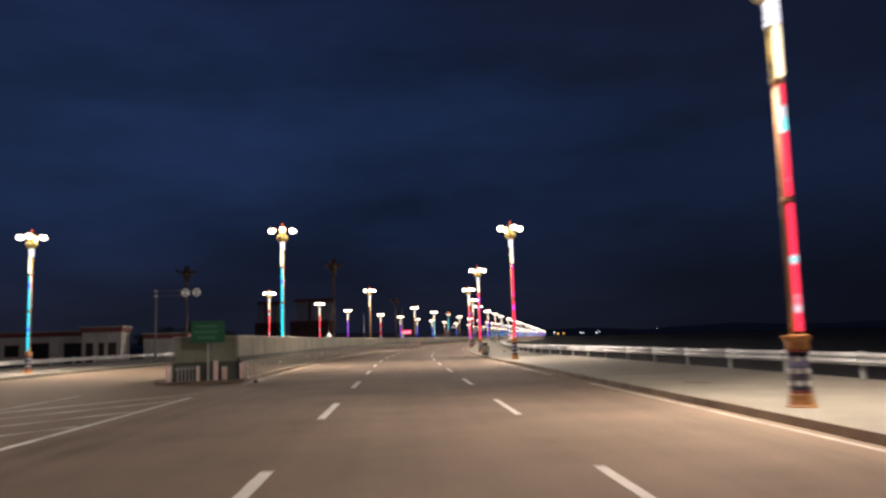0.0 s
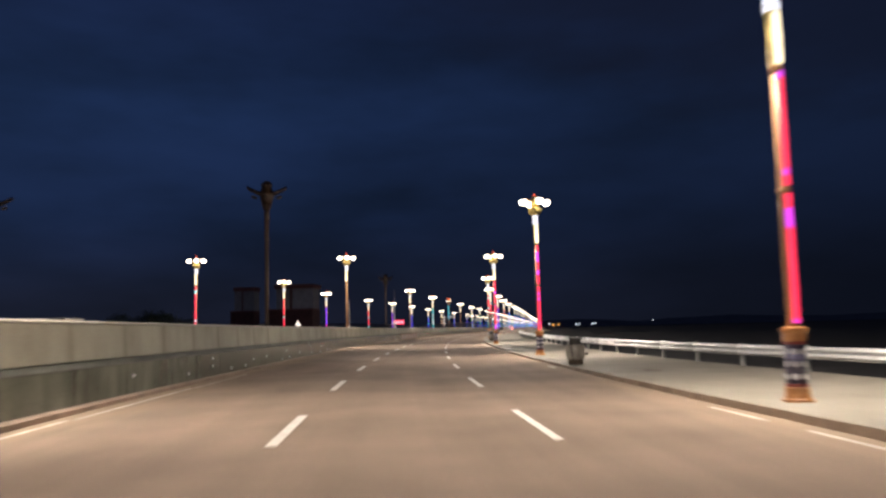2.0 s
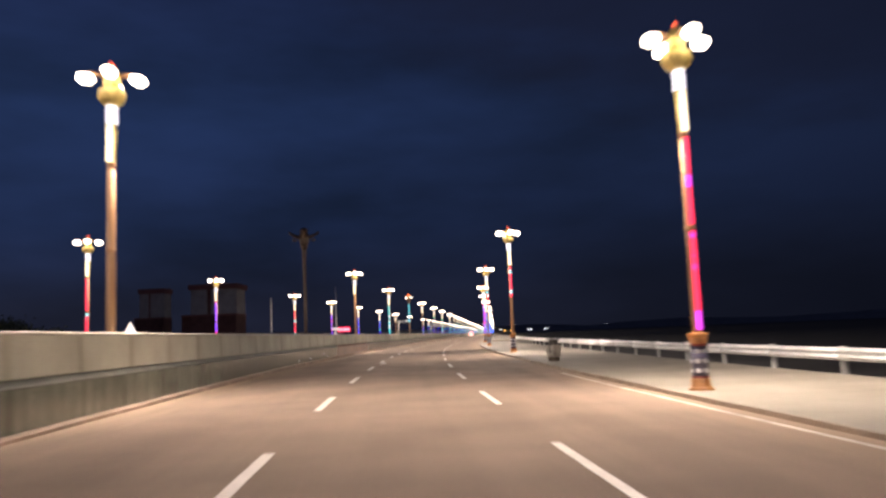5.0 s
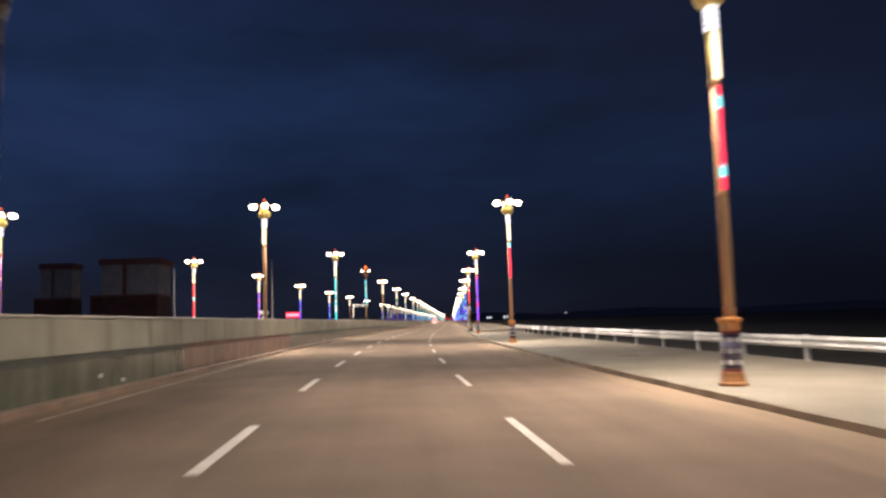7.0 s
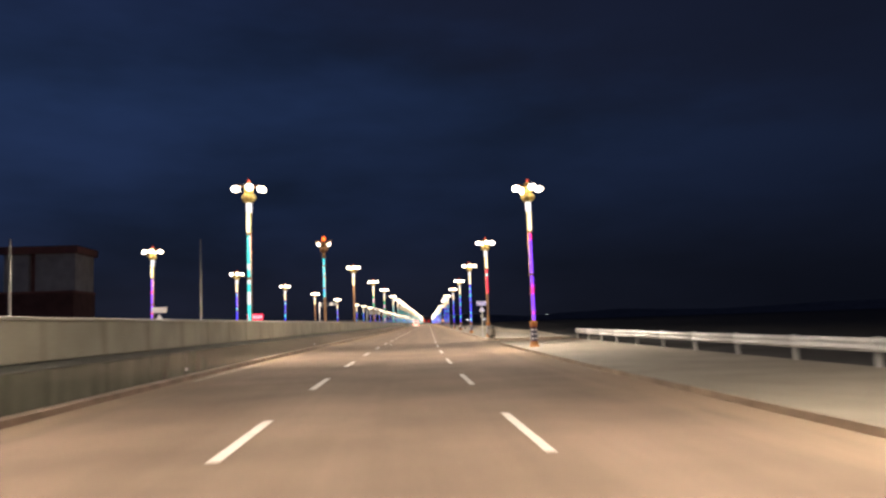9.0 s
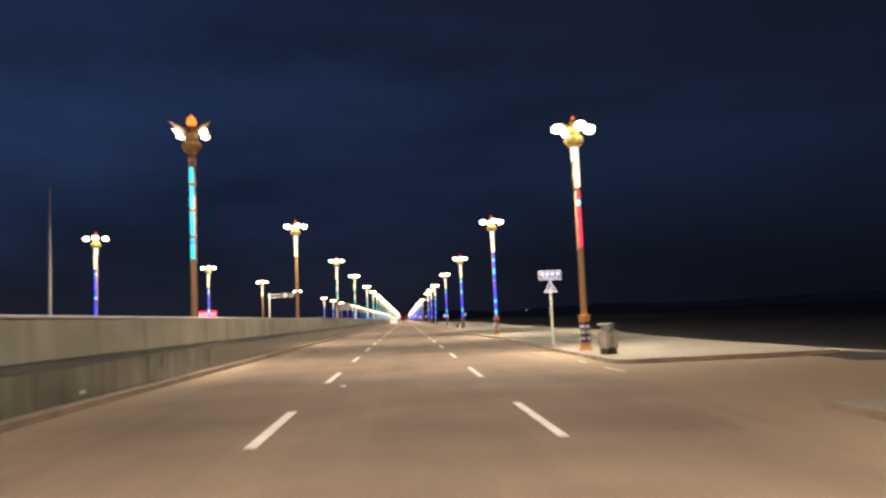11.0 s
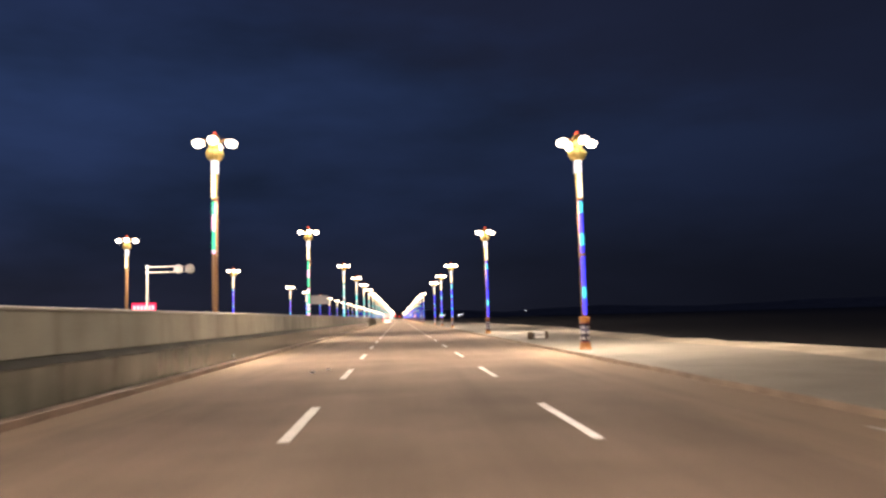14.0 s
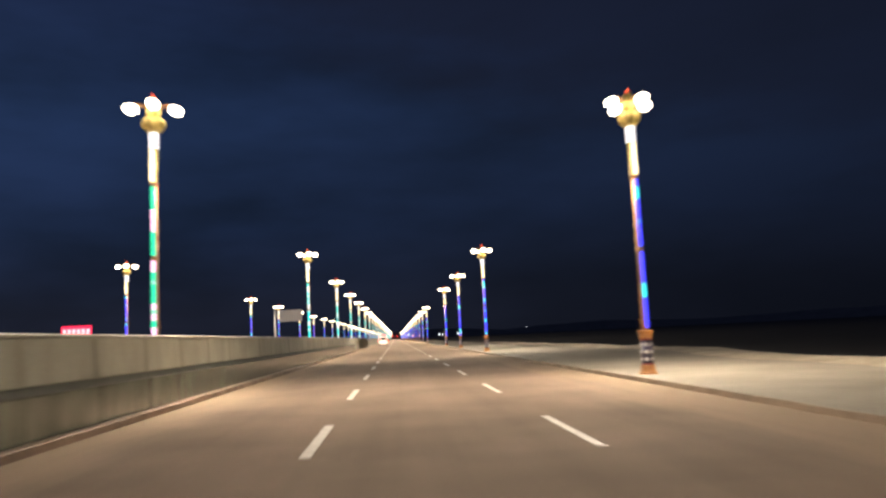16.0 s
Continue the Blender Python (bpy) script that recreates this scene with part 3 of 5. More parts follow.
bmesh.ops.triangulate(bm, faces=[f])
for i in range(len(top)):
    j = (i + 1) % len(top)
    bm.faces.new((top[i], top[j], bot[j], bot[i]))
tagged(finish(bm, "pavement_far", CONCRETE), "pale dusty sidewalk with a ragged outer edge", "sidewalk", kind="structure")
bm = bmesh.new()
sweep(bm, [(5.83, -0.4), (5.83, 0.12), (13.5, 0.12), (14.0, -0.4)], 420, 2200, 20.0, shift=kerb_shift)
tagged(finish(bm, "pavement_distant", CONCRETE), "pale sidewalk running on into the distance", "sidewalk", kind="structure")
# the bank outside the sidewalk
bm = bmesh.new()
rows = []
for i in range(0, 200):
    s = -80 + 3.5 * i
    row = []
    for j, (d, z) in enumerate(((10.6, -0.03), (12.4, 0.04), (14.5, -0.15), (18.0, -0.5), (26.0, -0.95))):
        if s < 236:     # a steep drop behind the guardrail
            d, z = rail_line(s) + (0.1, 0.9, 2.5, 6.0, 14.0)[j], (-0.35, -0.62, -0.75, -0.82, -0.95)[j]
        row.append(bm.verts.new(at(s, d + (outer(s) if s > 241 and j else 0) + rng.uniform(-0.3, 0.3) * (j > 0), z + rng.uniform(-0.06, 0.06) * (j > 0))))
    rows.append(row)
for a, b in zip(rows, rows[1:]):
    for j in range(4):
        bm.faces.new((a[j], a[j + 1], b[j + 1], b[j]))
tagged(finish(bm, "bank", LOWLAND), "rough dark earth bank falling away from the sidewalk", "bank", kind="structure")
bm = bmesh.new()
rows = []
for i in range(0, 70):
    s = 241 + 3.0 * i
    row = []
    for j, (d, z) in enumerate(((11.0, 0.10), (12.2, 0.185), (13.6, 0.16), (15.5, -0.12))):
        k = float(np.interp(s, [250, 275], [0.0, 1.0]))     # bare and lower near the opening
        h = z + rng.uniform(-0.05, 0.05) * (j in (1, 2))
        row.append(bm.verts.new(at(s, d + outer(s) + rng.uniform(-0.35, 0.35) * (j > 0), h * k + (1 - k) * (0.1, 0.08, -0.06, -0.3)[j])))
    rows.append(row)
for a, b in zip(rows, rows[1:]):
    for j in range(3):
        bm.faces.new((a[j], a[j + 1], b[j + 1], b[j]))
tagged(finish(bm, "dirt_verge", DIRT), "pale dirt spilling over the sidewalk's outer edge", "verge", kind="structure")

# ---- median: gutter, granite-faced wall, back wall, fill ----
bm = bmesh.new()
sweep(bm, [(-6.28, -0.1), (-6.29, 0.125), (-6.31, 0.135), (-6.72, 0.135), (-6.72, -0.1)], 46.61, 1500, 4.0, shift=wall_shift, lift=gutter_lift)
tagged(top_faces(finish(bm, "gutter_kerb", GUTTER), GUTTER_TOP), "dusty concrete kerb at the foot of the median wall", "kerb", kind="structure")
wall = thing("wall_median", pose(0, 0, 0), "long concrete median wall with grey-green granite facing below", "wall", kind="structure")
MOD = 3.172
S_WALL = 46.8
for i in range(122):
    s0 = S_WALL + MOD * i
    s1 = s0 + MOD
    red = 167.0 < s0 < 187.0
    bm = bmesh.new()
    j = rng.uniform(-0.004, 0.004)
    sweep(bm, [(-6.60 + j, 0.01), (-6.60 + j, 0.835), (-6.88, 0.835), (-6.88, 0.01)], s0 + 0.005, s1 - 0.005, MOD, shift=wall_shift)
    panel_uv(part("granite_panel", bm, WALL_RED if red else WALL_LOW, wall, "red-brown granite panel" if red else ""))
    bm = bmesh.new()
    sweep(bm, [(-6.58 + j, 0.842), (-6.58 + j, 0.868), (-6.69, 0.985), (-6.88, 0.985), (-6.88, 0.842)], s0 + 0.004, s1 - 0.004, MOD, shift=wall_shift)
    part("ledge_stone", bm, LEDGE_RED if red else LEDGE, wall)
    bm = bmesh.new()
    sweep(bm, [(-6.665 + j, 1.012), (-6.70 + j, 1.79), (-6.9, 1.79), (-6.9, 1.012)], s0 + 0.004, s1 - 0.004, MOD, shift=wall_shift)
    panel_uv(part("wall_panel", bm, WALL_UP, wall))
    bm = bmesh.new()
    sweep(bm, [(-6.64, 1.793), (-6.63, 1.83), (-6.66, 1.862), (-6.92, 1.862), (-6.94, 1.793)], s0 + 0.004, s1 - 0.004, MOD, shift=wall_shift)
    part("coping_stone", bm, CAP, wall)
bm = bmesh.new()
sweep(bm, [(-6.735, -0.1), (-6.735, 1.785), (-6.87, 1.785), (-6.87, -0.1)], S_WALL + 0.05, S_WALL + MOD * 122, 4.0, shift=wall_shift)
part("wall_core", bm, WALL_UP, wall)
bm = bmesh.new()
sweep(bm, [(-6.60, -0.1), (-6.60, 0.88), (-6.69, 0.9), (-6.69, 1.8), (-6.64, 1.81), (-6.64, 1.86), (-6.98, 1.86), (-6.98, -0.1)], S_WALL + MOD * 122, 2200, 12.0, shift=wall_shift)
tagged(part("far_wall", bm, WALL_UP, wall), kind="stuff")
bm = bmesh.new()
sweep(bm, [(-10.25, -0.1), (-10.25, 1.86), (-10.55, 1.86), (-10.55, -0.1)], 51.0, 2200, 8.0)
tagged(finish(bm, "wall_back", WALL_UP), "rear wall of the raised median", "wall", kind="structure")
bm = bmesh.new()
strip(bm, -10.3, -7.3, 51.0, 2200, 0.3, 12.0)
tagged(finish(bm, "median_soil", EARTH), "soil filling the median between its walls", "soil", kind="structure")
# nose of the median: slanting end wall
bm = bmesh.new()
nose = [(46.84, -6.97), (46.7, -6.97), (46.6, -7.06), (45.75, -9.2), (50.9, -10.55), (51, -10.3), (46.1, -9.05), (46.84, -7.25)]
lo = [bm.verts.new(at(s, d, -0.1)) for s, d in nose]
hi = [bm.verts.new(at(s, d, 1.80)) for s, d in nose]
bm.faces.new(lo[::-1])
bm.faces.new(hi)
for i in range(len(nose)):
    j = (i + 1) % len(nose)
    bm.faces.new((lo[i], lo[j], hi[j], hi[i]))
tagged(finish(bm, "wall_nose", WALL_UP), "slanting concrete end of the median wall", "wall", kind="structure")
bm = bmesh.new()
nose2 = [(46.84, -6.915), (46.66, -6.915), (46.54, -7.04), (45.68, -9.24), (50.9, -10.62), (51, -10.25), (46.16, -9), (46.84, -7.3)]
lo = [bm.verts.new(at(s, d, 1.803)) for s, d in nose2]
hi = [bm.verts.new(at(s, d, 1.866)) for s, d in nose2]
bm.faces.new(lo[::-1])
bm.faces.new(hi)
for i in range(len(nose2)):
    j = (i + 1) % len(nose2)
    bm.faces.new((lo[i], lo[j], hi[j], hi[i]))
tagged(finish(bm, "nose_coping", CAP), "pale coping on the median's end wall", "coping", kind="structure")
bm = bmesh.new()
nose4 = [(46.79, -6.885), (46.6, -6.885), (46.47, -7.0), (45.62, -9.25), (45.9, -9.3), (46.7, -7.08), (46.79, -7.08)]
lo = [bm.verts.new(at(s, d, 0.1)) for s, d in nose4]
hi = [bm.verts.new(at(s, d, 0.835)) for s, d in nose4]
bm.faces.new(lo[::-1])
bm.faces.new(hi)
for i in range(len(nose4)):
    j = (i + 1) % len(nose4)
    bm.faces.new((lo[i], lo[j], hi[j], hi[i]))
tagged(finish(bm, "nose_facing", LEDGE), "pale concrete facing round the median's end", "wall", kind="structure")
bm = bmesh.new()
nose3 = [(46.6, -6.565), (46.1, -6.6), (45.8, -6.9), (45, -9.3), (45.6, -9.9), (50.9, -11), (51, -10.6), (45.9, -9.25), (46.5, -7.085), (46.6, -6.995)]
lo = [bm.verts.new(at(s, d, -0.1)) for s, d in nose3]
hi = [bm.verts.new(at(s, d, 0.11)) for s, d in nose3]
f = bm.faces.new(hi)
bmesh.ops.triangulate(bm, faces=[f])
for i in range(len(nose3)):
    j = (i + 1) % len(nose3)
    bm.faces.new((lo[i], lo[j], hi[j], hi[i]))
tagged(top_faces(finish(bm, "nose_kerb", GUTTER), GUTTER_TOP), "dusty kerb round the end of the median", "kerb", kind="structure")

# left side: far sidewalk of the other carriageway
bm = bmesh.new()
sweep(bm, [(-20.4, -0.1), (-20.4, 0.16), (-32.0, 0.16), (-32.0, -0.4)], -80, 2200, 8.0)
tagged(finish(bm, "pavement_left", CONCRETE), "pale sidewalk on the far side of the road", "sidewalk", kind="structure")

# ---- street lamps ----
def build_lamp(m, scheme, lower=True, upper=True, head="on", label="", group="", side=1, sources=2):
    """Ornamental street lamp: plinth, enamel drum, pole with strip lights, lotus head with four lit arms."""
    ob = thing("street_lamp", m, label, "street lamp", group)
    metal = DARK_BRONZE if head == "off" else BRONZE
    rest = DARK_BRONZE if head == "off" else LED_OFF
    bm = bmesh.new()
    lathe(bm, [(0.255, 0.0), (0.255, 0.05), (0.222, 0.075), (0.203, 0.16), (0.198, 0.24), (0.18, 0.26)], 12)
    part("plinth", bm, ORANGE, ob, "orange lacquered plinth")
    bm = bmesh.new()
    lathe(bm, [(0.172, 0.312), (0.172, 0.965)], 16)
    part("drum", bm, DRUM, ob, "dark blue enamel drum", True)
    for z0, z1 in ((0.262, 0.311), (0.966, 1.015)):
        bm = bmesh.new()
        lathe(bm, [(0.172, z0), (0.184, z0 + 0.012), (0.184, z1 - 0.012), (0.172, z1)], 16)
        part("ring", bm, RED_ENAMEL, ob, "dark red enamel ring", True)
    for z in (0.43, 0.64, 0.85):
        bm = bmesh.new()
        lathe(bm, [(0.160, z - 0.05), (0.174, z - 0.03), (0.174, z + 0.03), (0.160, z + 0.05)], 48, 0, 0.055, 6)
        part("ornament_band", bm, ORNAMENT, ob, "white ornaments on the drum")
    bm = bmesh.new()
    lathe(bm, [(0.18, 1.017), (0.198, 1.04), (0.192, 1.15), (0.222, 1.19), (0.226, 1.24), (0.14, 1.26)], 12)
    part("collar", bm, ORANGE, ob, "flared orange collar")
    bm = bmesh.new()
    lathe(bm, [(0.102, 1.262), (0.096, 3.6), (0.096, 5.74)], 16)
    part("pole", bm, metal, ob, "", True)
    bm = bmesh.new()
    lathe(bm, [(0.096, 5.742), (0.12, 6.78)], 16)
    part("sleeve", bm, GOLD if head == "on" else metal, ob, "gilded sleeve" if head == "on" else "", True)
    for z in (3.6, 5.74) if head != "hot" else (3.4, 4.25, 5.2, 6.12):
        bm = bmesh.new()
        lathe(bm, [(0.094, z - 0.045), (0.114, z - 0.03), (0.114, z + 0.03), (0.094, z + 0.045)], 16)
        part("joint_ring", bm, metal, ob)

    def panel(z0, z1, a0, half, r, material, name):
        bm = bmesh.new()
        n = 4
        rings = []
        for rr in (r, r + 0.012):
            for z in (z0, z1):
                rings.append([bm.verts.new((rr * math.cos(a0 + half * (2 * i / n - 1)), rr * math.sin(a0 + half * (2 * i / n - 1)), z)) for i in range(n + 1)])
        il, ih, ol, oh = rings
        for i in range(n):
            bm.faces.new((ol[i], ol[i + 1], oh[i + 1], oh[i]))
            bm.faces.new((ih[i], ih[i + 1], oh[i + 1], oh[i]))
            bm.faces.new((il[i], il[i + 1], ol[i + 1], ol[i]))
        bm.faces.new((il[0], ol[0], oh[0], ih[0]))
        bm.faces.new((il[n], ol[n], oh[n], ih[n]))
        part(name, bm, material, ob)

    lit = LEDS[scheme] if scheme else rest
    for k in range(2):
        # one strip on each face along the road, set towards the outer side
        a0 = math.pi * k - math.pi / 2 + 0.26 * side * (1 if k == 0 else -1)
        if head == "hot":
            panel(1.32, 3.33, a0, 0.62, 0.1005, rest, "led_strip")
            for z0, z1 in ((3.46, 4.19), (4.31, 5.14), (5.26, 6.06)):
                panel(z0, z1, a0, 0.72, 0.0985, lit, "led_strip")
            panel(6.18, 6.74, a0, 0.62, 0.1185, lit, "led_strip")
            continue
        panel(1.32, 3.53, a0, 0.72, 0.1025, lit if lower else rest, "led_strip")
        panel(3.67, 5.67, a0, 0.72, 0.0985, lit if upper else rest, "led_strip")
        panel(5.81, 6.74, a0, 0.78, 0.1185, SLEEVE_ON if head != "off" else rest, "lantern_strip")
    bm = bmesh.new()
    lathe(bm, [(0.12, 6.782), (0.138, 6.80), (0.138, 7.23), (0.13, 7.25)], 16)
    part("neck", bm, NECK_ON if head == "on" else metal, ob, "white patterned neck" if head == "on" else "", True)
    for z in (6.88, 7.0, 7.12):
        bm = bmesh.new()
        lathe(bm, [(0.135, z), (0.143, z + 0.008), (0.143, z + 0.022), (0.135, z + 0.03)], 16)
        part("neck_band", bm, DARK, ob)
    bm = bmesh.new()
    if head == "off":
        lathe(bm, [(0.13, 7.252), (0.18, 7.36), (0.22, 7.48), (0.24, 7.56)], 32, 0, 0.08, 8)
    else:
        lathe(bm, [(0.13, 7.252), (0.235, 7.32), (0.315, 7.44), (0.33, 7.56), (0.27, 7.67), (0.20, 7.70)], 32, 0, 0.09, 8)
    part("lotus_bowl", bm, GOLD if head == "on" else metal, ob, "golden lotus bowl" if head == "on" else "", True)
    bm = bmesh.new()
    if head == "off":
        lathe(bm, [(0.23, 7.562), (0.30, 7.82), (0.35, 8.04), (0.32, 8.24), (0.25, 8.42)], 24, 0, 0.08, 4)
    else:
        lathe(bm, [(0.18, 7.70), (0.21, 7.82), (0.20, 8.02), (0.16, 8.18), (0.09, 8.28)], 16, 0, 0.06, 4)
    part("head_body", bm, GOLD if head == "on" else metal, ob, "gilded lotus bud" if head == "on" else "", True)
    bm = bmesh.new()
    k = 1.9 if head == "hot" else 0.7
    if head == "off":
        lathe(bm, [(0.22, 8.422), (0.27, 8.52), (0.25, 8.66), (0.16, 8.76), (0.04, 8.80)], 16, 0, 0.08, 4)
    else:
        lathe(bm, [(0.06 * k, 8.282), (0.09 * k, 8.282 + 0.04 * k), (0.075 * k, 8.282 + 0.11 * k), (0.035 * k, 8.282 + 0.17 * k), (0.008, 8.282 + 0.2 * k)], 10)
    part("finial", bm, {"on": FINIAL_ON, "hot": FINIAL_HOT, "off": metal}[head], ob, "red glowing finial" if head != "off" else "", True)
    for k in range(4):
        rot = Matrix.Rotation(math.pi / 2 * k + (0.8 if head == "hot" else 0.24), 4, "Z")
        bm = bmesh.new()
        prev = None
        for i in range(7):
            u = i / 6
            r = 0.18 + {"on": 0.46, "hot": 0.80, "off": 0.82}[head] * u
            z = {"on": 8.0, "hot": 8.0, "off": 8.02}[head] + {"on": 0.06, "hot": 0.24, "off": 0.40}[head] * u * u + 0.06 * math.sin(u * 3.1)
            w = 0.07 + 0.10 * math.sin(math.pi * min(1, u * 1.1)) * (1 - 0.3 * u)
            w *= 1.7 if head == "off" else 1.0
            h = (0.20 if head == "off" else 0.10) - 0.06 * u
            ring = [bm.verts.new(rot @ Vector((r, y, zz))) for y, zz in ((-w, z), (0, z + h), (w, z), (0, z - h * 0.35))]
            if prev:
                for j in range(4):
                    bm.faces.new((prev[j], prev[(j + 1) % 4], ring[(j + 1) % 4], ring[j]))
            else:
                bm.faces.new(ring[::-1])
            prev = ring
        bm.faces.new(prev)
        part("arm", bm, metal, ob, "upswept lotus-petal arm", True)
        bm = bmesh.new()
        bmesh.ops.create_icosphere(bm, subdivisions=2, radius=1.0)
        for v in bm.verts:
            v.co.z = min(v.co.z, 0.75)
        tilt = rot @ Matrix.Translation((0.62, 0, 7.95)) @ Matrix.Rotation(0.12 if head == "on" else -0.3, 4, "Y") @ Matrix.Diagonal((0.22, 0.185, 0.168, 1) if head == "on" else (0.19, 0.10, 0.07, 1) if head == "hot" else (0.17, 0.11, 0.09, 1))
        bmesh.ops.transform(bm, matrix=tilt, verts=bm.verts)
        part("bulb", bm, {"on": BULB_ON, "hot": BULB_DIM, "off": BULB_OFF}[head], ob, {"on": "white glowing lamp", "hot": "warm dim lamp", "off": "unlit lamp"}[head], True)
    # the light of the bulbs, sent down from just under them
    if head != "off":
        for k in range(sources):
            spot = bpy.data.lights.new("bulb_light", "SPOT")
            spot.energy = LAMP_WATTS * (0.8 if head == "hot" else 1.0) / sources
            spot.color = (1.0, 0.86, 0.69)
            spot.shadow_soft_size = 0.0
            spot.spot_size, spot.spot_blend = math.radians(140), 0.9
            lo = new("bulb_light", spot)
            lo.parent = ob
            turn = Matrix.Rotation(2 * math.pi * k / sources - math.pi / 2 + 0.24 if sources > 1 else (0.0 if side < 0 else math.pi), 4, "Z")
            lo.matrix_basis = turn @ Matrix.Translation((0.72, 0, 7.72)) @ Matrix.Rotation(math.radians(-40), 4, "Y")
    return ob


MASTERS = {}
NAMES = {"red": "red", "magenta": "red and magenta", "purple": "violet and pink", "blue": "blue and teal", "cyan": "cyan", "green": "green and white", "teal": "teal", None: "unlit"}


def lamp(s, d, z, scheme, lower=True, upper=True, head="on", group="street lamps", sources=2):
    side = 1 if d > 0 else -1
    key = (scheme, lower, upper, head, side, sources)
    m = place(s, d, z, rng.uniform(-9, 9))
    if head == "off":
        text = "unlit ornamental street lamp with petal arms, bronze coloured dark"
    elif scheme is None:
        text = "bronze ornamental street lamp with white lit head"
    else:
        text = "ornamental street lamp, white lit head, " + NAMES[scheme] + " strip lights"
    if key in MASTERS:
        ob = copy_thing(MASTERS[key], m)
        tagged(ob, group=group)
    else:
        ob = MASTERS[key] = build_lamp(m, scheme, lower, upper, head, text, group, side, sources)
    return ob


def set_height(ob, k):
    """A lamp a little shorter or taller than the rest."""
    ob.scale = (1.0, 1.0, k)


R_ROW = [(-5, 6.48, "red", 1, 1), (27.2, 6.5, "red", 1, 1), (62.0, 6.5, "magenta", 1, 1), (88.8, 6.4, "magenta", 1, 1), (119.2, 6.25, "magenta", 1, 1), (155.5, 6.5, "red", 0, 1),
         (186.0, 6.46, "red", 0, 1), (219.7, 6.5, "purple", 1, 1), (247.3, 6.42, "red", 0, 1), (275.0, 6.45, "blue", 1, 1), (309.5, 6.6, "blue", 1, 1), (342.0, 6.52, "blue", 1, 1), (382.0, 6.4, "blue", 1, 1), (408, 6.45, "blue", 1, 1), (433, 6.45, "blue", 1, 1)]
for s, d, scheme, low, up in R_ROW:
    short = lamp(s, d, 0.12 + min(0.0, kerb_lift(s)), scheme, bool(low), bool(up), group="street lamps along the sidewalk", sources=4 if 20 < s < 430 else 1)
    if s in (88.8, 119.2):
        set_height(short, 0.966)
L_ROW = [(62.1, "cyan", 1, 1, "on"), (89.5, None, 1, 1, "off"), (122.3, None, 1, 1, "on"), (156.3, None, 1, 1, "off"), (186.3, None, 1, 1, "on"), (218.5, "teal", 1, 1, "on"),
         (247.8, "cyan", 0, 1, "hot"), (276.4, None, 1, 1, "on"), (310.2, "green", 0, 1, "on"), (342.3, "green", 1, 1, "on"), (382.8, "teal", 1, 1, "on"), (414, "teal", 1, 1, "on"), (442, "teal", 1, 1, "on"), (470, "teal", 1, 1, "on")]
L_SIDE = {247.8: -7.3, 62.1: -7.37, 89.5: -7.27, 122.3: -7.18, 156.3: -7.3, 218.5: -7.23, 276.4: -7.47}
for s, scheme, low, up, head in L_ROW:
    lamp(s, L_SIDE.get(s, -7.4), 0.5 if s == 89.5 else 0.3 if s < 230 else 0.48, scheme, bool(low), bool(up), head, "street lamps in the median", 4 if s < 430 else 1)
B_ROW = [(28, "cyan", 1, 1, "on"), (61.5, "cyan", 1, 1, "on"), (89, None, 1, 1, "off"), (119.8, "red", 1, 1, "on"), (152.2, "red", 1, 1, "on"), (186, "purple", 1, 1, "on"), (220.2, "red", 1, 1, "on"), (246.1, "purple", 1, 1, "on"),
         (276.5, "blue", 1, 1, "on"), (309, "blue", 1, 1, "on"), (342.7, None, 1, 1, "on"), (383, "blue", 1, 1, "on"), (437, "blue", 1, 1, "on"), (464.5, "blue", 1, 1, "on")]
B_SIDE = {61.5: -21.9, 89: -21.0, 119.8: -20.3, 152.2: -20.1, 186: -22.0, 246.1: -21.2}
for s, scheme, low, up, head in B_ROW:
    lamp(s, B_SIDE.get(s, -21.5), 0.16, scheme, bool(low), bool(up), head, "street lamps across the road", 4 if 100 < s < 330 else 2)
for i in range(32):
    s = 502 + 30.0 * i
    lamp(s, 6.45, 0.12, "blue", group="street lamps along the sidewalk", sources=1)
    lamp(s - 2, -7.4, 0.48, "teal", group="street lamps in the median", sources=1)
    lamp(s - 6, -21.5, 0.16, "blue", group="street lamps across the road", sources=1)

# ---- guardrail on the right ----
rail = thing("guardrail", pose(0, 0, 0), "galvanised steel guardrail on white posts beside the sidewalk", "guardrail")
def flat_ends(ob):
    for p in ob.data.polygons:
        if len(p.vertices) > 4:
            p.use_smooth = False
    return ob


W_FRONT = [(-0.045 + 0.040 * math.cos(4 * math.pi * i / 20), 0.462 + 0.325 * i / 20) for i in range(21)]   # two ridges towards the road
W_BEAM = W_FRONT + [(d + 0.01, z) for d, z in W_FRONT[::-1]]
for i in range(64):
    s0 = -22 + 4.0 * i
    bm = bmesh.new()
    sweep(bm, W_BEAM, s0, s0 + 4.03, 4.03, shift=rail_line, lift=kerb_lift)
    flat_ends(part("rail_beam", bm, STEEL, rail, "", True))
bm = bmesh.new()
box(bm, -0.06, 0.06, -0.07, 0.07, 0.0, 0.72, 0.012)
post_me = bpy.data.meshes.new("rail_post")
bm.to_mesh(post_me)
bm.free()
post_me.materials.append(POST)
bm = bmesh.new()
box(bm, -0.05, 0.05, -0.08, 0.08, 0.0, 0.2, 0.01)
block_me = bpy.data.meshes.new("spacer_block")
bm.to_mesh(block_me)
bm.free()
block_me.materials.append(STEEL)
for i in range(65):
    s = -22 + 4.0 * i
    again("rail_post", post_me, rail, place(s, rail_line(s) + 0.10, 0.10 + kerb_lift(s)))
    again("spacer_block", block_me, rail, place(s, rail_line(s) + 0.03, 0.54 + kerb_lift(s)))

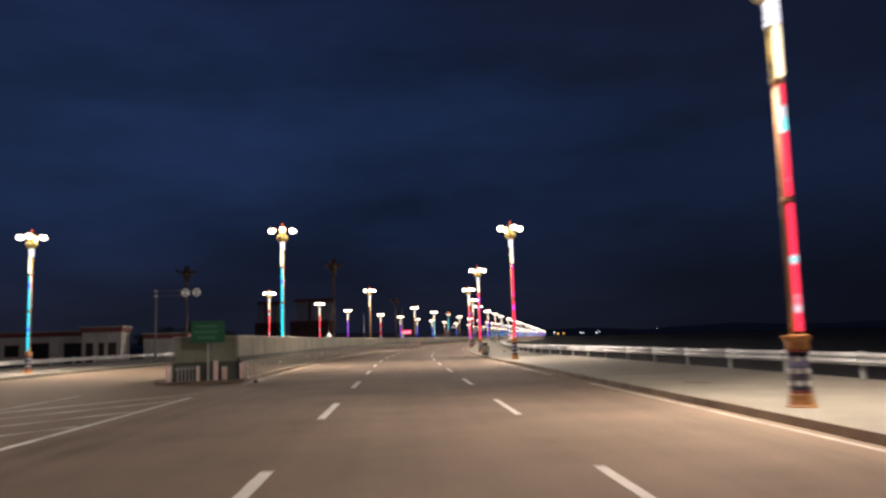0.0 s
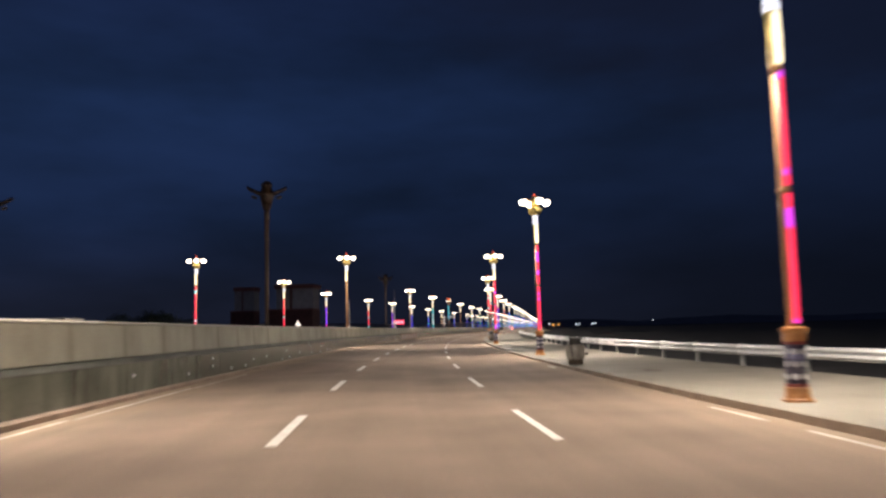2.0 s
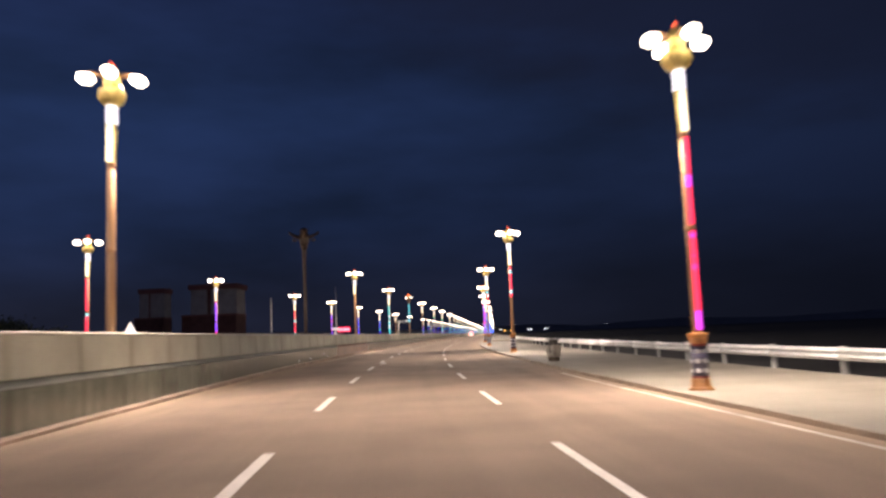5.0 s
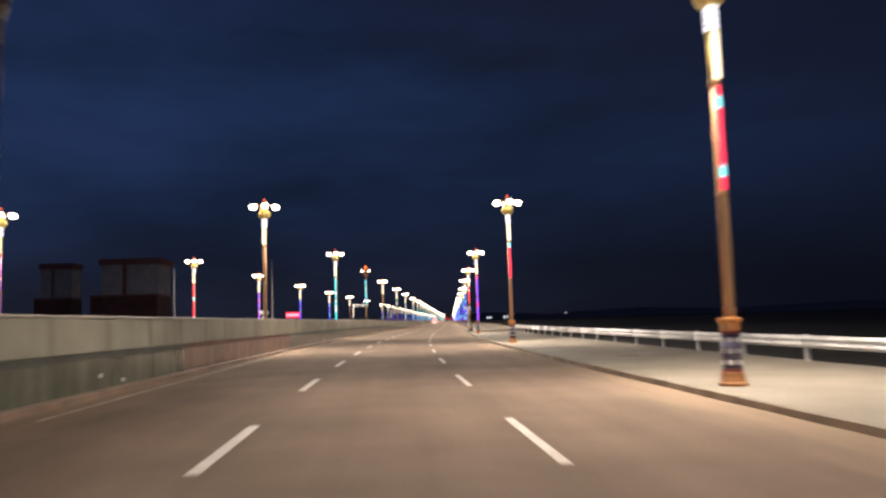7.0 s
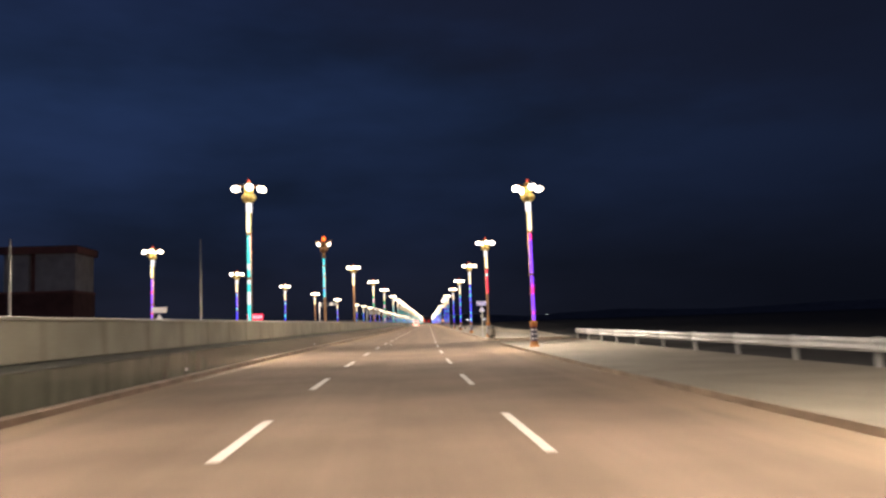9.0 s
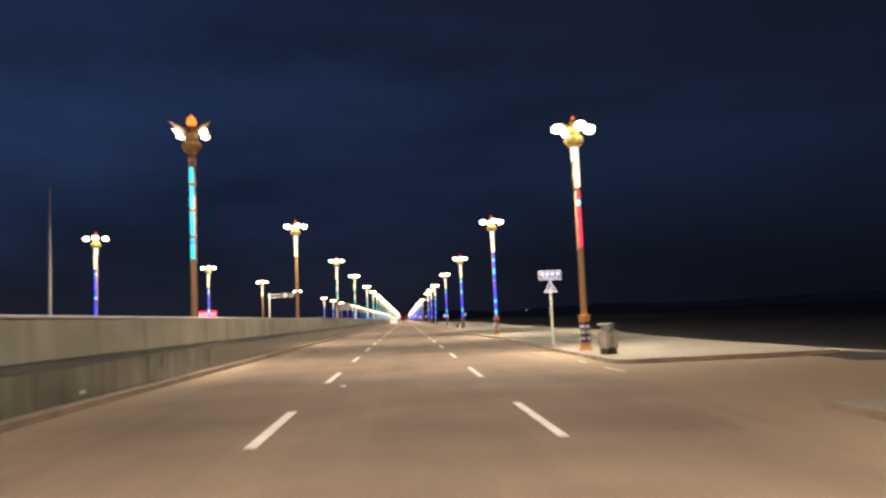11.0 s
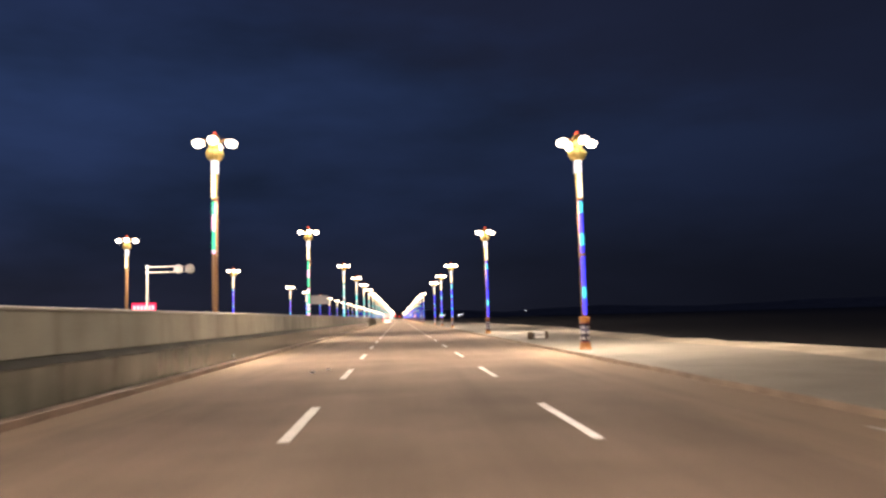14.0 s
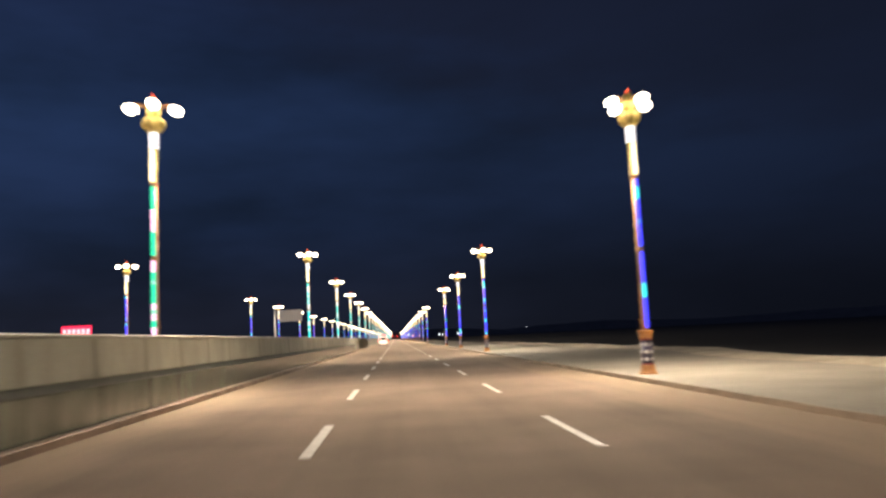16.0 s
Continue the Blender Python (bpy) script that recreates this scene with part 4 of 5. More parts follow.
# guardrail across the road on the left, seen before the median starts
rail2 = thing("guardrail", pose(0, 0, 0), "galvanised steel guardrail on the far sidewalk", "guardrail")
for i in range(20):
    s0 = 40 + 4.0 * i
    bm = bmesh.new()
    sweep(bm, [(-29.0 - d, z) for d, z in W_BEAM], s0, s0 + 4.03, 4.03)
    flat_ends(part("rail_beam", bm, STEEL, rail2, "", True))
    again("rail_post", post_me, rail2, place(s0, -29.12, 0.15))

# ---- litter bins ----
def build_bin(m, label, shell, panel, cover, tip=0.0):
    """Twin litter bin: two flared shells side by side on one foot, a throat and a flat lid above them."""
    ob = thing("litter_bin", m, label, "litter bin", "litter bins")
    bm = bmesh.new()
    box(bm, -0.23, 0.23, -0.16, 0.16, 0.0, 0.185, 0.02)
    part("foot", bm, FOOT, ob, "rusty dark foot")
    # solid dark core in the gap; the gap's shade is its colour
    bm = bmesh.new()
    box(bm, -0.025, 0.025, -0.15, 0.15, 0.18, 0.70)
    part("gap", bm, DARK, ob, "dark gap between the shells")
    for x in (-1, 1):
        bm = bmesh.new()
        for v in box(bm, x * 0.15 - 0.12, x * 0.15 + 0.12, -0.19, 0.19, 0.18, 0.72, 0.03):
            flare = 1 + 0.16 * (v.co.z - 0.18) / 0.54
            v.co.x, v.co.y = 0.03 * x + (v.co.x - 0.03 * x) * flare, v.co.y * flare
        body = part("body", bm, shell, ob, "flared dusty shell")
        for y in (-1, 1):
            bm = bmesh.new()
            for v in box(bm, x * 0.155 - 0.085, x * 0.155 + 0.085, y * 0.195 - 0.008, y * 0.195 + 0.008, 0.25, 0.66, 0.005):
                flare = 1 + 0.16 * (v.co.z - 0.18) / 0.54
                v.co.x, v.co.y = 0.03 * x + (v.co.x - 0.03 * x) * flare, v.co.y * flare
            part("panel", bm, panel, body, "paler pressed panel")
    bm = bmesh.new()
    lathe(bm, [(0.20, 0.70), (0.215, 0.74), (0.205, 0.88), (0.215, 0.905)], 16)
    part("throat", bm, cover, ob, "grey steel throat", True)
    bm = bmesh.new()
    lathe(bm, [(0.20, 0.907), (0.262, 0.925), (0.27, 0.945), (0.262, 0.968), (0.20, 0.975), (0.02, 0.978)], 20)
    bmesh.ops.transform(bm, matrix=Matrix.Translation((-0.05, 0.04, 0.94)) @ Matrix.Rotation(math.radians(tip), 4, "Y") @ Matrix.Translation((0, 0, -0.94)), verts=bm.verts)
    part("lid", bm, cover, ob, "round flat lid", True)
    return ob


GRIMY = mat("grimy_panel", (0.27, 0.24, 0.205), 0.6, grain=0.15, grain_scale=20, blotch=0.35, blotch_scale=3)
DUSTY = mat("dusty_panel", (0.36, 0.33, 0.285), 0.6, grain=0.15, grain_scale=20, blotch=0.3, blotch_scale=3)
CREAM = mat("cream_panel", (0.56, 0.50, 0.40), 0.55, grain=0.1, grain_scale=20, blotch=0.2, blotch_scale=3)
# lid and throat seen from their shadow side, that shade put into the colour
SHADED_LID = mat("shaded_lid", (0.055, 0.05, 0.045), 0.6, grain=0.2, grain_scale=20, blotch=0.3, blotch_scale=4)
FOOT = mat("rusty_foot", (0.085, 0.062, 0.042), 0.75, grain=0.25, grain_scale=14, blotch=0.4, blotch_scale=3)
bin_a = build_bin(place(77.9, 6.1, 0.12 + kerb_lift(77.9), 124), "grime-darkened twin litter bin on the sidewalk, lid coloured as shaded", GRIMY, DUSTY, SHADED_LID, -9)
copy_thing(bin_a, place(138.4, 6.5, 0.12 + kerb_lift(138.4), 118))
build_bin(place(244.3, 6.46, 0.12, 39), "dusty cream twin litter bin with a pale lid on the sidewalk", DUSTY, CREAM, LID)
# the bin that lies on its side
fallen = thing("fallen_bin", place(324.7, 6.85, 0.12, 4), "white litter bin lying on its side on the sidewalk", "litter bin")
BIN_END = mat("rusty_bin_end", (0.075, 0.05, 0.032), 0.7, grain=0.25, grain_scale=14, blotch=0.4, blotch_scale=3)
for x, half, turn, rad in ((0.16, 0.15, -20, 0.205), (1.07, 0.10, -4, 0.215)):
    bm = bmesh.new()
    mm = Matrix.Translation((x, -0.05 if x < 0.5 else 0.0, rad)) @ Matrix.Rotation(math.radians(turn), 4, "Z") @ Matrix.Rotation(math.pi / 2, 4, "Y")
    lathe(bm, [(rad * 0.55, -half + 0.05), (rad * 0.62, -half), (rad * 0.92, -half), (rad, -half + 0.03), (rad, half - 0.03), (rad * 0.9, half), (rad * 0.5, half)], 20)
    bmesh.ops.transform(bm, matrix=mm, verts=bm.verts)
    part("end_ring", bm, BIN_END, fallen, "rusty dark end", True)
bm = bmesh.new()
box(bm, 0.34, 0.985, -0.15, 0.15, 0.035, 0.185, 0.025)
part("body", bm, WHITE, fallen, "white dented body")
bm = bmesh.new()
box(bm, 0.34, 0.985, -0.15, 0.15, 0.235, 0.385, 0.025)
part("body", bm, WHITE, fallen, "white dented body")
# dark filler between the two bodies stands in for the shade there
bm = bmesh.new()
box(bm, 0.35, 0.975, -0.13, 0.13, 0.186, 0.234)
part("gap", bm, DARK, fallen)

# ---- signs ----
sign = thing("road_sign", place(252.9, 6.3, 0.12), "blue street-name board over a triangular warning sign on a white post", "road sign")
bm = bmesh.new()
lathe(bm, [(0.055, 0.0), (0.05, 0.05), (0.045, 3.12)], 12)
part("post", bm, POST, sign, "white post", True)
bm = bmesh.new()
lathe(bm, [(0.10, 0.0), (0.10, 0.04), (0.06, 0.08)], 12)
part("foot", bm, POST, sign)
bm = bmesh.new()
box(bm, -0.48, 0.48, -0.075, -0.045, 2.76, 3.16, 0.01)
board = part("name_board", bm, SIGN_WHITE, sign, "white-framed blue board")
bm = bmesh.new()
box(bm, -0.455, 0.455, -0.081, -0.077, 2.785, 3.135)
part("board_face", bm, BLUE, board)
for i in range(4):
    bm = bmesh.new()
    x = -0.33 + 0.22 * i
    box(bm, x - 0.06, x + 0.06, -0.087, -0.083, 2.95, 3.07)
    part("lettering_bar", bm, SIGN_WHITE, board)
bm = bmesh.new()
box(bm, -0.34, 0.34, -0.087, -0.083, 2.85, 2.88)
part("lettering_bar", bm, SIGN_WHITE, board)


def triangle(bm, r, y0, y1, zc):
    a = [bm.verts.new((r * math.sin(k * 2 * math.pi / 3), y0, zc + r * math.cos(k * 2 * math.pi / 3))) for k in range(3)]
    b = [bm.verts.new((r * math.sin(k * 2 * math.pi / 3), y1, zc + r * math.cos(k * 2 * math.pi / 3))) for k in range(3)]
    bm.faces.new(a)
    bm.faces.new(b[::-1])
    for k in range(3):
        bm.faces.new((a[k], a[(k + 1) % 3], b[(k + 1) % 3], b[k]))


bm = bmesh.new()
triangle(bm, 0.33, -0.075, -0.045, 2.40)
tri = part("warning_plate", bm, SIGN_WHITE, sign, "white-edged triangular warning plate")
bm = bmesh.new()
triangle(bm, 0.265, -0.081, -0.077, 2.40)
part("plate_face", bm, BLUE, tri)
bm = bmesh.new()
box(bm, -0.10, 0.10, -0.087, -0.083, 2.30, 2.34)
part("symbol_bar", bm, SIGN_WHITE, tri)
bm = bmesh.new()
box(bm, -0.07, 0.09, -0.0145, 0.0145, -0.018, 0.018, 0.0, Matrix.Translation((0.0, -0.0995, 2.42)) @ Matrix.Rotation(-0.6, 4, "Y"))
part("symbol_bar", bm, SIGN_WHITE, tri)


def small_triangle_sign(s, d, board_on_top=False, z=0.16):
    ob = thing("warning_sign", place(s, d, z), "small white triangular warning sign on a post", "road sign", "warning signs across the road")
    bm = bmesh.new()
    lathe(bm, [(0.05, 0.16 - z), (0.045, 2.6)], 10)
    part("post", bm, POST, ob)
    bm = bmesh.new()
    triangle(bm, 0.55, -0.08, -0.05, 2.3)
    part("plate", bm, SIGN_WHITE, ob)
    if board_on_top:
        bm = bmesh.new()
        box(bm, -0.62, 0.62, -0.08, -0.05, 2.9, 3.35, 0.01)
        part("name_board", bm, SIGN_WHITE, ob)
    return ob


small_triangle_sign(158.2, -19.75, z=0.4)
small_triangle_sign(246.0, -20.6, True)


def mast_with_discs(m, label, paint=POST, rim=SIGN_GREY):
    ob = thing("sign_mast", m, label, "sign mast", "cantilever sign masts")
    bm = bmesh.new()
    lathe(bm, [(0.12, 0.0), (0.11, 0.1), (0.085, 6.2), (0.09, 6.22), (0.04, 6.34)], 12)
    part("mast", bm, paint, ob, "", True)
    for z in (5.68, 6.12):
        bm = bmesh.new()
        lathe(bm, [(0.10, z - 0.09), (0.19, z - 0.07), (0.19, z - 0.03), (0.12, z), (0.19, z + 0.03), (0.19, z + 0.07), (0.10, z + 0.09)], 14)
        part("flange", bm, SIGN_GREY, ob)
        bm = bmesh.new()
        lathe(bm, [(0.045, 0.1), (0.032, 3.75)], 10)
        bmesh.ops.transform(bm, matrix=Matrix.Translation((0, 0, z)) @ Matrix.Rotation(math.pi / 2, 4, "Y"), verts=bm.verts)
        part("arm", bm, paint, ob, "", True)
    for x in (2.5, 3.45):
        bm = bmesh.new()
        lathe(bm, [(0.36, -0.02), (0.38, 0.0), (0.38, 0.03), (0.36, 0.05)], 24)
        bmesh.ops.transform(bm, matrix=Matrix.Translation((x, 0.11, 5.92)) @ Matrix.Rotation(math.pi / 2, 4, "X"), verts=bm.verts)
        disc = part("disc", bm, rim, ob, "grey back of a round traffic sign", False)
        bm = bmesh.new()
        box(bm, x - 0.03, x + 0.03, -0.03, 0.055, 5.62, 6.18, 0.008)
        part("clamp", bm, paint, disc)
    return ob


MAST_GREY = mat("dark_mast_paint", (0.065, 0.065, 0.07), 0.6, grain=0.15, grain_scale=15)
mast_with_discs(place(346.5, -21.1, 0.16), "white cantilever mast carrying two round signs")
mast_with_discs(place(83.2, -21.8, 0.16), "dull grey cantilever mast carrying two round signs", MAST_GREY, SIGN_GREY)

board = thing("direction_board", place(439, -18.4, 0.16), "grey-blue direction board on a cantilever mast", "road sign")
bm = bmesh.new()
lathe(bm, [(0.16, 0.0), (0.14, 6.6)], 12)
part("mast", bm, SIGN_GREY, board, "", True)
bm = bmesh.new()
box(bm, 0.1, 3.9, -0.05, 0.05, 5.4, 5.5, 0.01)
part("arm", bm, SIGN_GREY, board)
bm = bmesh.new()
box(bm, 0.7, 4.0, -0.12, -0.06, 4.6, 6.3, 0.02)
part("panel", bm, SIGN_GREY, board)

# green board and wreckage at the median's nose
gs = thing("direction_sign", place(45.3, -7.8, 0.11, 7), "green direction sign on a post before the median wall", "road sign")
bm = bmesh.new()
lathe(bm, [(0.05, 0.0), (0.045, 2.3)], 10)
part("post", bm, POST, gs)
bm = bmesh.new()
box(bm, -0.64, 0.64, -0.09, -0.05, 1.48, 2.32, 0.01)
gb = part("panel", bm, GREEN, gs)
for z, w in ((2.12, 0.48), (1.90, 0.54), (1.68, 0.4)):
    bm = bmesh.new()
    box(bm, -w, w * 0.7, -0.098, -0.093, z - 0.05, z + 0.05)
    part("lettering_bar", bm, mat("faded_lettering", (0.07, 0.21, 0.13), 0.5), gb)
for s, d, h, w in ((45.4, -8.2, 0.62, 0.12), (45.5, -7.55, 0.80, 0.20), (45.85, -7.3, 0.55, 0.22), (45.1, -9.25, 0.66, 0.18), (46.3, -6.72, 0.66, 0.15), (46.8, -6.7, 0.72, 0.14), (47.15, -6.7, 0.6, 0.12), (48.6, -6.72, 0.55, 0.1)):
    ob = thing("marker_post", place(s, d, 0.11, rng.uniform(-20, 20)), "short grey marker post with a pink reflective face", "marker post", "marker posts at the median nose")
    bm = bmesh.new()
    box(bm, -w / 2, w / 2, -0.05, 0.05, 0, h, 0.015)
    part("post", bm, POST, ob)
    bm = bmesh.new()
    box(bm, -w / 2 + 0.015, w / 2 - 0.015, -0.056, -0.052, 0.04, h - 0.03)
    part("reflector", bm, REFLECT, ob)
fence = thing("barrier_fence", place(45.55, -8.5, 0.11, 66 - 180), "low grey slatted barrier against the median's end wall", "barrier")
for i in range(9):
    bm = bmesh.new()
    box(bm, -1.0 + 0.22 * i, -0.93 + 0.22 * i, -0.02, 0.02, 0, 0.6, 0.008)
    part("slat", bm, POST, fence)
bm = bmesh.new()
box(bm, -1.05, 0.9, -0.045, -0.022, 0.46, 0.52, 0.008)
part("bar", bm, POST, fence)
for s, d, z, where in ((45.4, -6.0, 0.05, "by the kerb"), (88.0, 8.55, 0.16 + kerb_lift(88.0), "on the pale sidewalk")):
    bm = bmesh.new()
    bmesh.ops.create_icosphere(bm, subdivisions=2, radius=0.085)
    for v in bm.verts:
        v.co *= 1 + 0.3 * noise.noise(v.co * 9 + Vector((s, d, 0)))
        v.co.z = max(v.co.z * 0.7, -0.05)
    ob = finish(bm, "stone", EARTH)
    ob.matrix_basis = place(s, d, z)
    tagged(ob, "dark stone lying " + where, "stone")

# plain unlit poles beyond the far sidewalk
for s, d, h in ((284.2, -28.0, 13.5), (243.9, -31.7, 9.4)):
    ob = thing("utility_pole", place(s, d, -0.2), "slim grey utility pole without a lamp", "pole", "utility poles")
    bm = bmesh.new()
    lathe(bm, [(0.14, 0.0), (0.09, h), (0.03, h + 0.1)], 10)
    part("pole", bm, SIGN_GREY, ob, "", True)

# red lit billboard far off
bb = thing("billboard", place(481.6, -63.4, -0.9), "red lit billboard on posts far across the fields", "billboard")
for x in (-2.2, 2.2):
    bm = bmesh.new()
    box(bm, x - 0.15, x + 0.15, -0.15, 0.15, 0, 5.6)
    part("post", bm, SIGN_GREY, bb)
bm = bmesh.new()
box(bm, -2.9, 2.9, -0.3, 0, 5.6, 7.9, 0.05)
pn = part("panel", bm, RED_SHEET, bb)
for i in range(6):
    bm = bmesh.new()
    x = -2.25 + 0.9 * i
    box(bm, x - 0.34, x + 0.34, -0.36, -0.32, 6.2, 7.3, 0.02)
    part("lettering_bar", bm, PINK_BAR, pn)

# ---- buildings ----
def gatehouse(m, width, depth, height, doors, label):
    ob = thing("gatehouse", m, label, "building")
    bm = bmesh.new()
    box(bm, -width / 2, width / 2, 0, depth, 0, height)
    w = part("wall", bm, LIMEWASH, ob)
    bm = bmesh.new()
    box(bm, -width / 2 - 0.15, width / 2 + 0.15, -0.15, depth + 0.15, height, height + 0.55, 0.03)
    part("parapet", bm, MAROON, ob, "maroon parapet")
    bm = bmesh.new()
    box(bm, -width / 2 - 0.3, width / 2 + 0.3, -0.3, depth + 0.3, height + 0.552, height + 0.68, 0.03)
    part("roof", bm, CAP, ob)
    for x, wd, z0, z1, name in doors:
        bm = bmesh.new()
        box(bm, x - wd / 2, x + wd / 2, -0.06, -0.004, z0, z1, 0.01)
        o = part(name, bm, MAROON, ob, "dark frame")
        bm = bmesh.new()
        box(bm, x - wd / 2 + 0.12, x + wd / 2 - 0.12, -0.075, -0.064, z0 + (0.1 if z0 else 0), z1 - 0.12)
        part("pane", bm, OPENING, o)
    return ob


gatehouse(place(108, -37.3, -0.2, 12), 4.3, 6, 3.6, [(-1.3, 0.9, 0.0, 2.4, "door"), (0.0, 0.7, 0.5, 2.4, "window"), (1.2, 1.0, 0.5, 2.4, "window")], "low whitewashed gatehouse with a maroon parapet")
gatehouse(place(112, -46.3, -0.2, 12), 11.0, 7, 3.3, [(-3.6, 1.7, 0.9, 2.4, "window"), (-0.6, 2.6, 0.6, 2.6, "window"), (3.4, 2.2, 0.0, 2.5, "door")], "long low whitewashed building with dark windows")
gatehouse(place(95, -54.5, -0.2, 12), 7.0, 8, 3.4, [(-1.5, 1.6, 0.9, 2.3, "window"), (1.8, 1.3, 0.0, 2.3, "door")], "small whitewashed house with a maroon parapet")
gatehouse(place(113, -31.6, -0.2, 10), 5.2, 5, 2.7, [], "low blank whitewashed shed beside the gatehouse")


def tower(m, label):
    """Two pale wings of unequal width on a dark red base, under one overhanging parapet."""
    ob = thing("tower_building", m, label, "building", "twin pale towers")
    bm = bmesh.new()
    box(bm, -8.2, 8.6, -1, 12, 0, 11.6, 0.1)
    base = part("base_storey", bm, BRICKDARK, ob, "dark red base")
    bm = bmesh.new()
    box(bm, -8.35, 8.75, -1.15, 12.15, 11.1, 11.5, 0.05)
    part("cornice", bm, TOWER_TRIM, base)
    for x0, x1 in ((-5.6, -0.7), (0.6, 8.6)):
        bm = bmesh.new()
        box(bm, x0, x1, 0, 11, 11.61, 19.3)
        part("wall", bm, TOWER_WALL, ob)
    bm = bmesh.new()
    box(bm, -0.69, 0.59, 1.2, 9.8, 11.61, 19.2)
    part("stair_core", bm, TOWER_TRIM, ob, "dull red recess between the wings")
    bm = bmesh.new()
    box(bm, -6.3, 9.3, -0.8, 11.8, 19.31, 20.9, 0.1)
    part("parapet", bm, TOWER_TRIM, ob, "maroon parapet")
    return ob


t1 = tower(place(346, -80, -0.9, 4), "pale tower block with maroon parapet, dark at night")
copy_thing(t1, place(354, -102.5, -0.9, 4) @ Matrix.Diagonal((0.56, 0.62, 1, 1)))


# ---- a dark grove beyond the far sidewalk ----
def tree(m, height, spread, seed):
    """Tapered trunk, forking limbs and a loose crown of leaf clumps."""
    r = random.Random(seed)
    ob = thing("tree", m, "dark bushy tree standing unlit in the fields at night", "tree", "trees of the dark grove")
    bm = bmesh.new()
    tips = []

    def limb(p, q, r0, r1):
        axis = (q - p).normalized()
        side = axis.orthogonal().normalized()
        up = axis.cross(side)
        rings = [[bm.verts.new(c + side * rr * math.cos(k * 1.0472) + up * rr * math.sin(k * 1.0472)) for k in range(6)] for c, rr in ((p, r0), (p.lerp(q, 0.5) + Vector((r.uniform(-0.1, 0.1), r.uniform(-0.1, 0.1), 0)), (r0 + r1) / 2), (q, r1))]
        for a, b in zip(rings, rings[1:]):
            for k in range(6):
                bm.faces.new((a[k], a[(k + 1) % 6], b[(k + 1) % 6], b[k]))

    fork = Vector((0, 0, height * 0.32))
    limb(Vector((0, 0, -0.2)), fork, 0.24, 0.17)
    for k in range(6):
        a = k * 1.05 + r.uniform(-0.3, 0.3)
        tip = Vector((math.cos(a) * spread * r.uniform(0.35, 0.7), math.sin(a) * spread * r.uniform(0.35, 0.7), height * r.uniform(0.55, 0.85)))
        limb(fork, tip, 0.11, 0.03)
        tips.append(tip)
    part("trunk", bm, TRUNK, ob, "dark bark")
    verts, faces = [], []
    for i in range(900):
        tip = r.choice(tips)
        c = tip + Vector((r.gauss(0, spread * 0.26), r.gauss(0, spread * 0.26), r.gauss(0.1, height * 0.09)))
        c.z = max(c.z, height * 0.22)
        d1 = Vector((r.uniform(-1, 1), r.uniform(-1, 1), r.uniform(-1, 1))).normalized() * r.uniform(0.16, 0.34)
        d2 = d1.orthogonal().normalized() * r.uniform(0.12, 0.26)
        n0 = len(verts)
        bend = d1.cross(d2) * 0.6
        verts += [c - d1, c - d2 + bend, c + d1, c + d2 + bend]
        faces += [(n0, n0 + 1, n0 + 2), (n0, n0 + 2, n0 + 3)]
    me = bpy.data.meshes.new("crown")
    me.from_pydata(verts, [], faces)
    me.materials.append(LEAF)
    crown = new("crown", me)
    crown.parent = ob
    return ob


for k, (s, d, h, w) in enumerate(((243, -98.5, 6.4, 3.6), (247, -93.5, 8.6, 4.2), (252, -89.0, 9.6, 4.6), (250, -84.0, 8.8, 4.2), (258, -80.0, 6.8, 3.8), (262, -75.0, 5.4, 3.2))):
    tree(place(s, d, -0.9, 57 * k), h, w, 11 + k)

# ---- vehicle ahead, standing ----
van = thing("van", place(505, -3.7, 0.0), "white van with glowing red tail lights", "van")
bm = bmesh.new()
box(bm, -0.95, 0.95, 0, 4.8, 0.35, 2.1, 0.12)
part("body", bm, VAN, van)
bm = bmesh.new()
box(bm, -0.75, 0.75, -0.02, 0.0, 1.25, 1.9, 0.0)
part("rear_window", bm, OPENING, van)
for x in (-0.8, 0.8):
    bm = bmesh.new()
    box(bm, x - 0.1, x + 0.1, -0.04, 0.0, 0.85, 1.35, 0.02)
    part("tail_light", bm, TAIL, van)
    for y in (0.9, 3.9):
        bm = bmesh.new()
        lathe(bm, [(0.2, -0.1), (0.33, -0.1), (0.33, 0.1), (0.2, 0.1)], 16)
        bmesh.ops.transform(bm, matrix=Matrix.Translation((x, y, 0.33)) @ Matrix.Rotation(math.pi / 2, 4, "Y"), verts=bm.verts)
        part("wheel", bm, DARK, van)
bm = bmesh.new()
box(bm, -0.55, 0.55, -0.05, 0.0, 2.12, 2.26, 0.02)
part("roof_light", bm, TAIL, van)

# ---- distance: low hills and scattered lights ----
bm = bmesh.new()
rows = []
for i in range(90):
    a = math.radians(-30 + 2.0 * i)
    r = 1900
    h = 17 + 13 * noise.noise(Vector((i * 0.17, 0.3, 0))) + 9 * noise.noise(Vector((i * 0.6, 2.3, 0)))
    x, y = r * math.cos(a), r * math.sin(a)
    rows.append([bm.verts.new((x, y, -1.0)), bm.verts.new((x * 1.12, y * 1.12, max(6, h))), bm.verts.new((x * 1.4, y * 1.4, -1.0))])
for a, b in zip(rows, rows[1:]):
    for j in range(2):
        bm.faces.new((a[j], a[j + 1], b[j + 1], b[j]))
tagged(finish(bm, "backdrop_hills", HILL), "low black hills on the horizon", "hills", kind="structure")
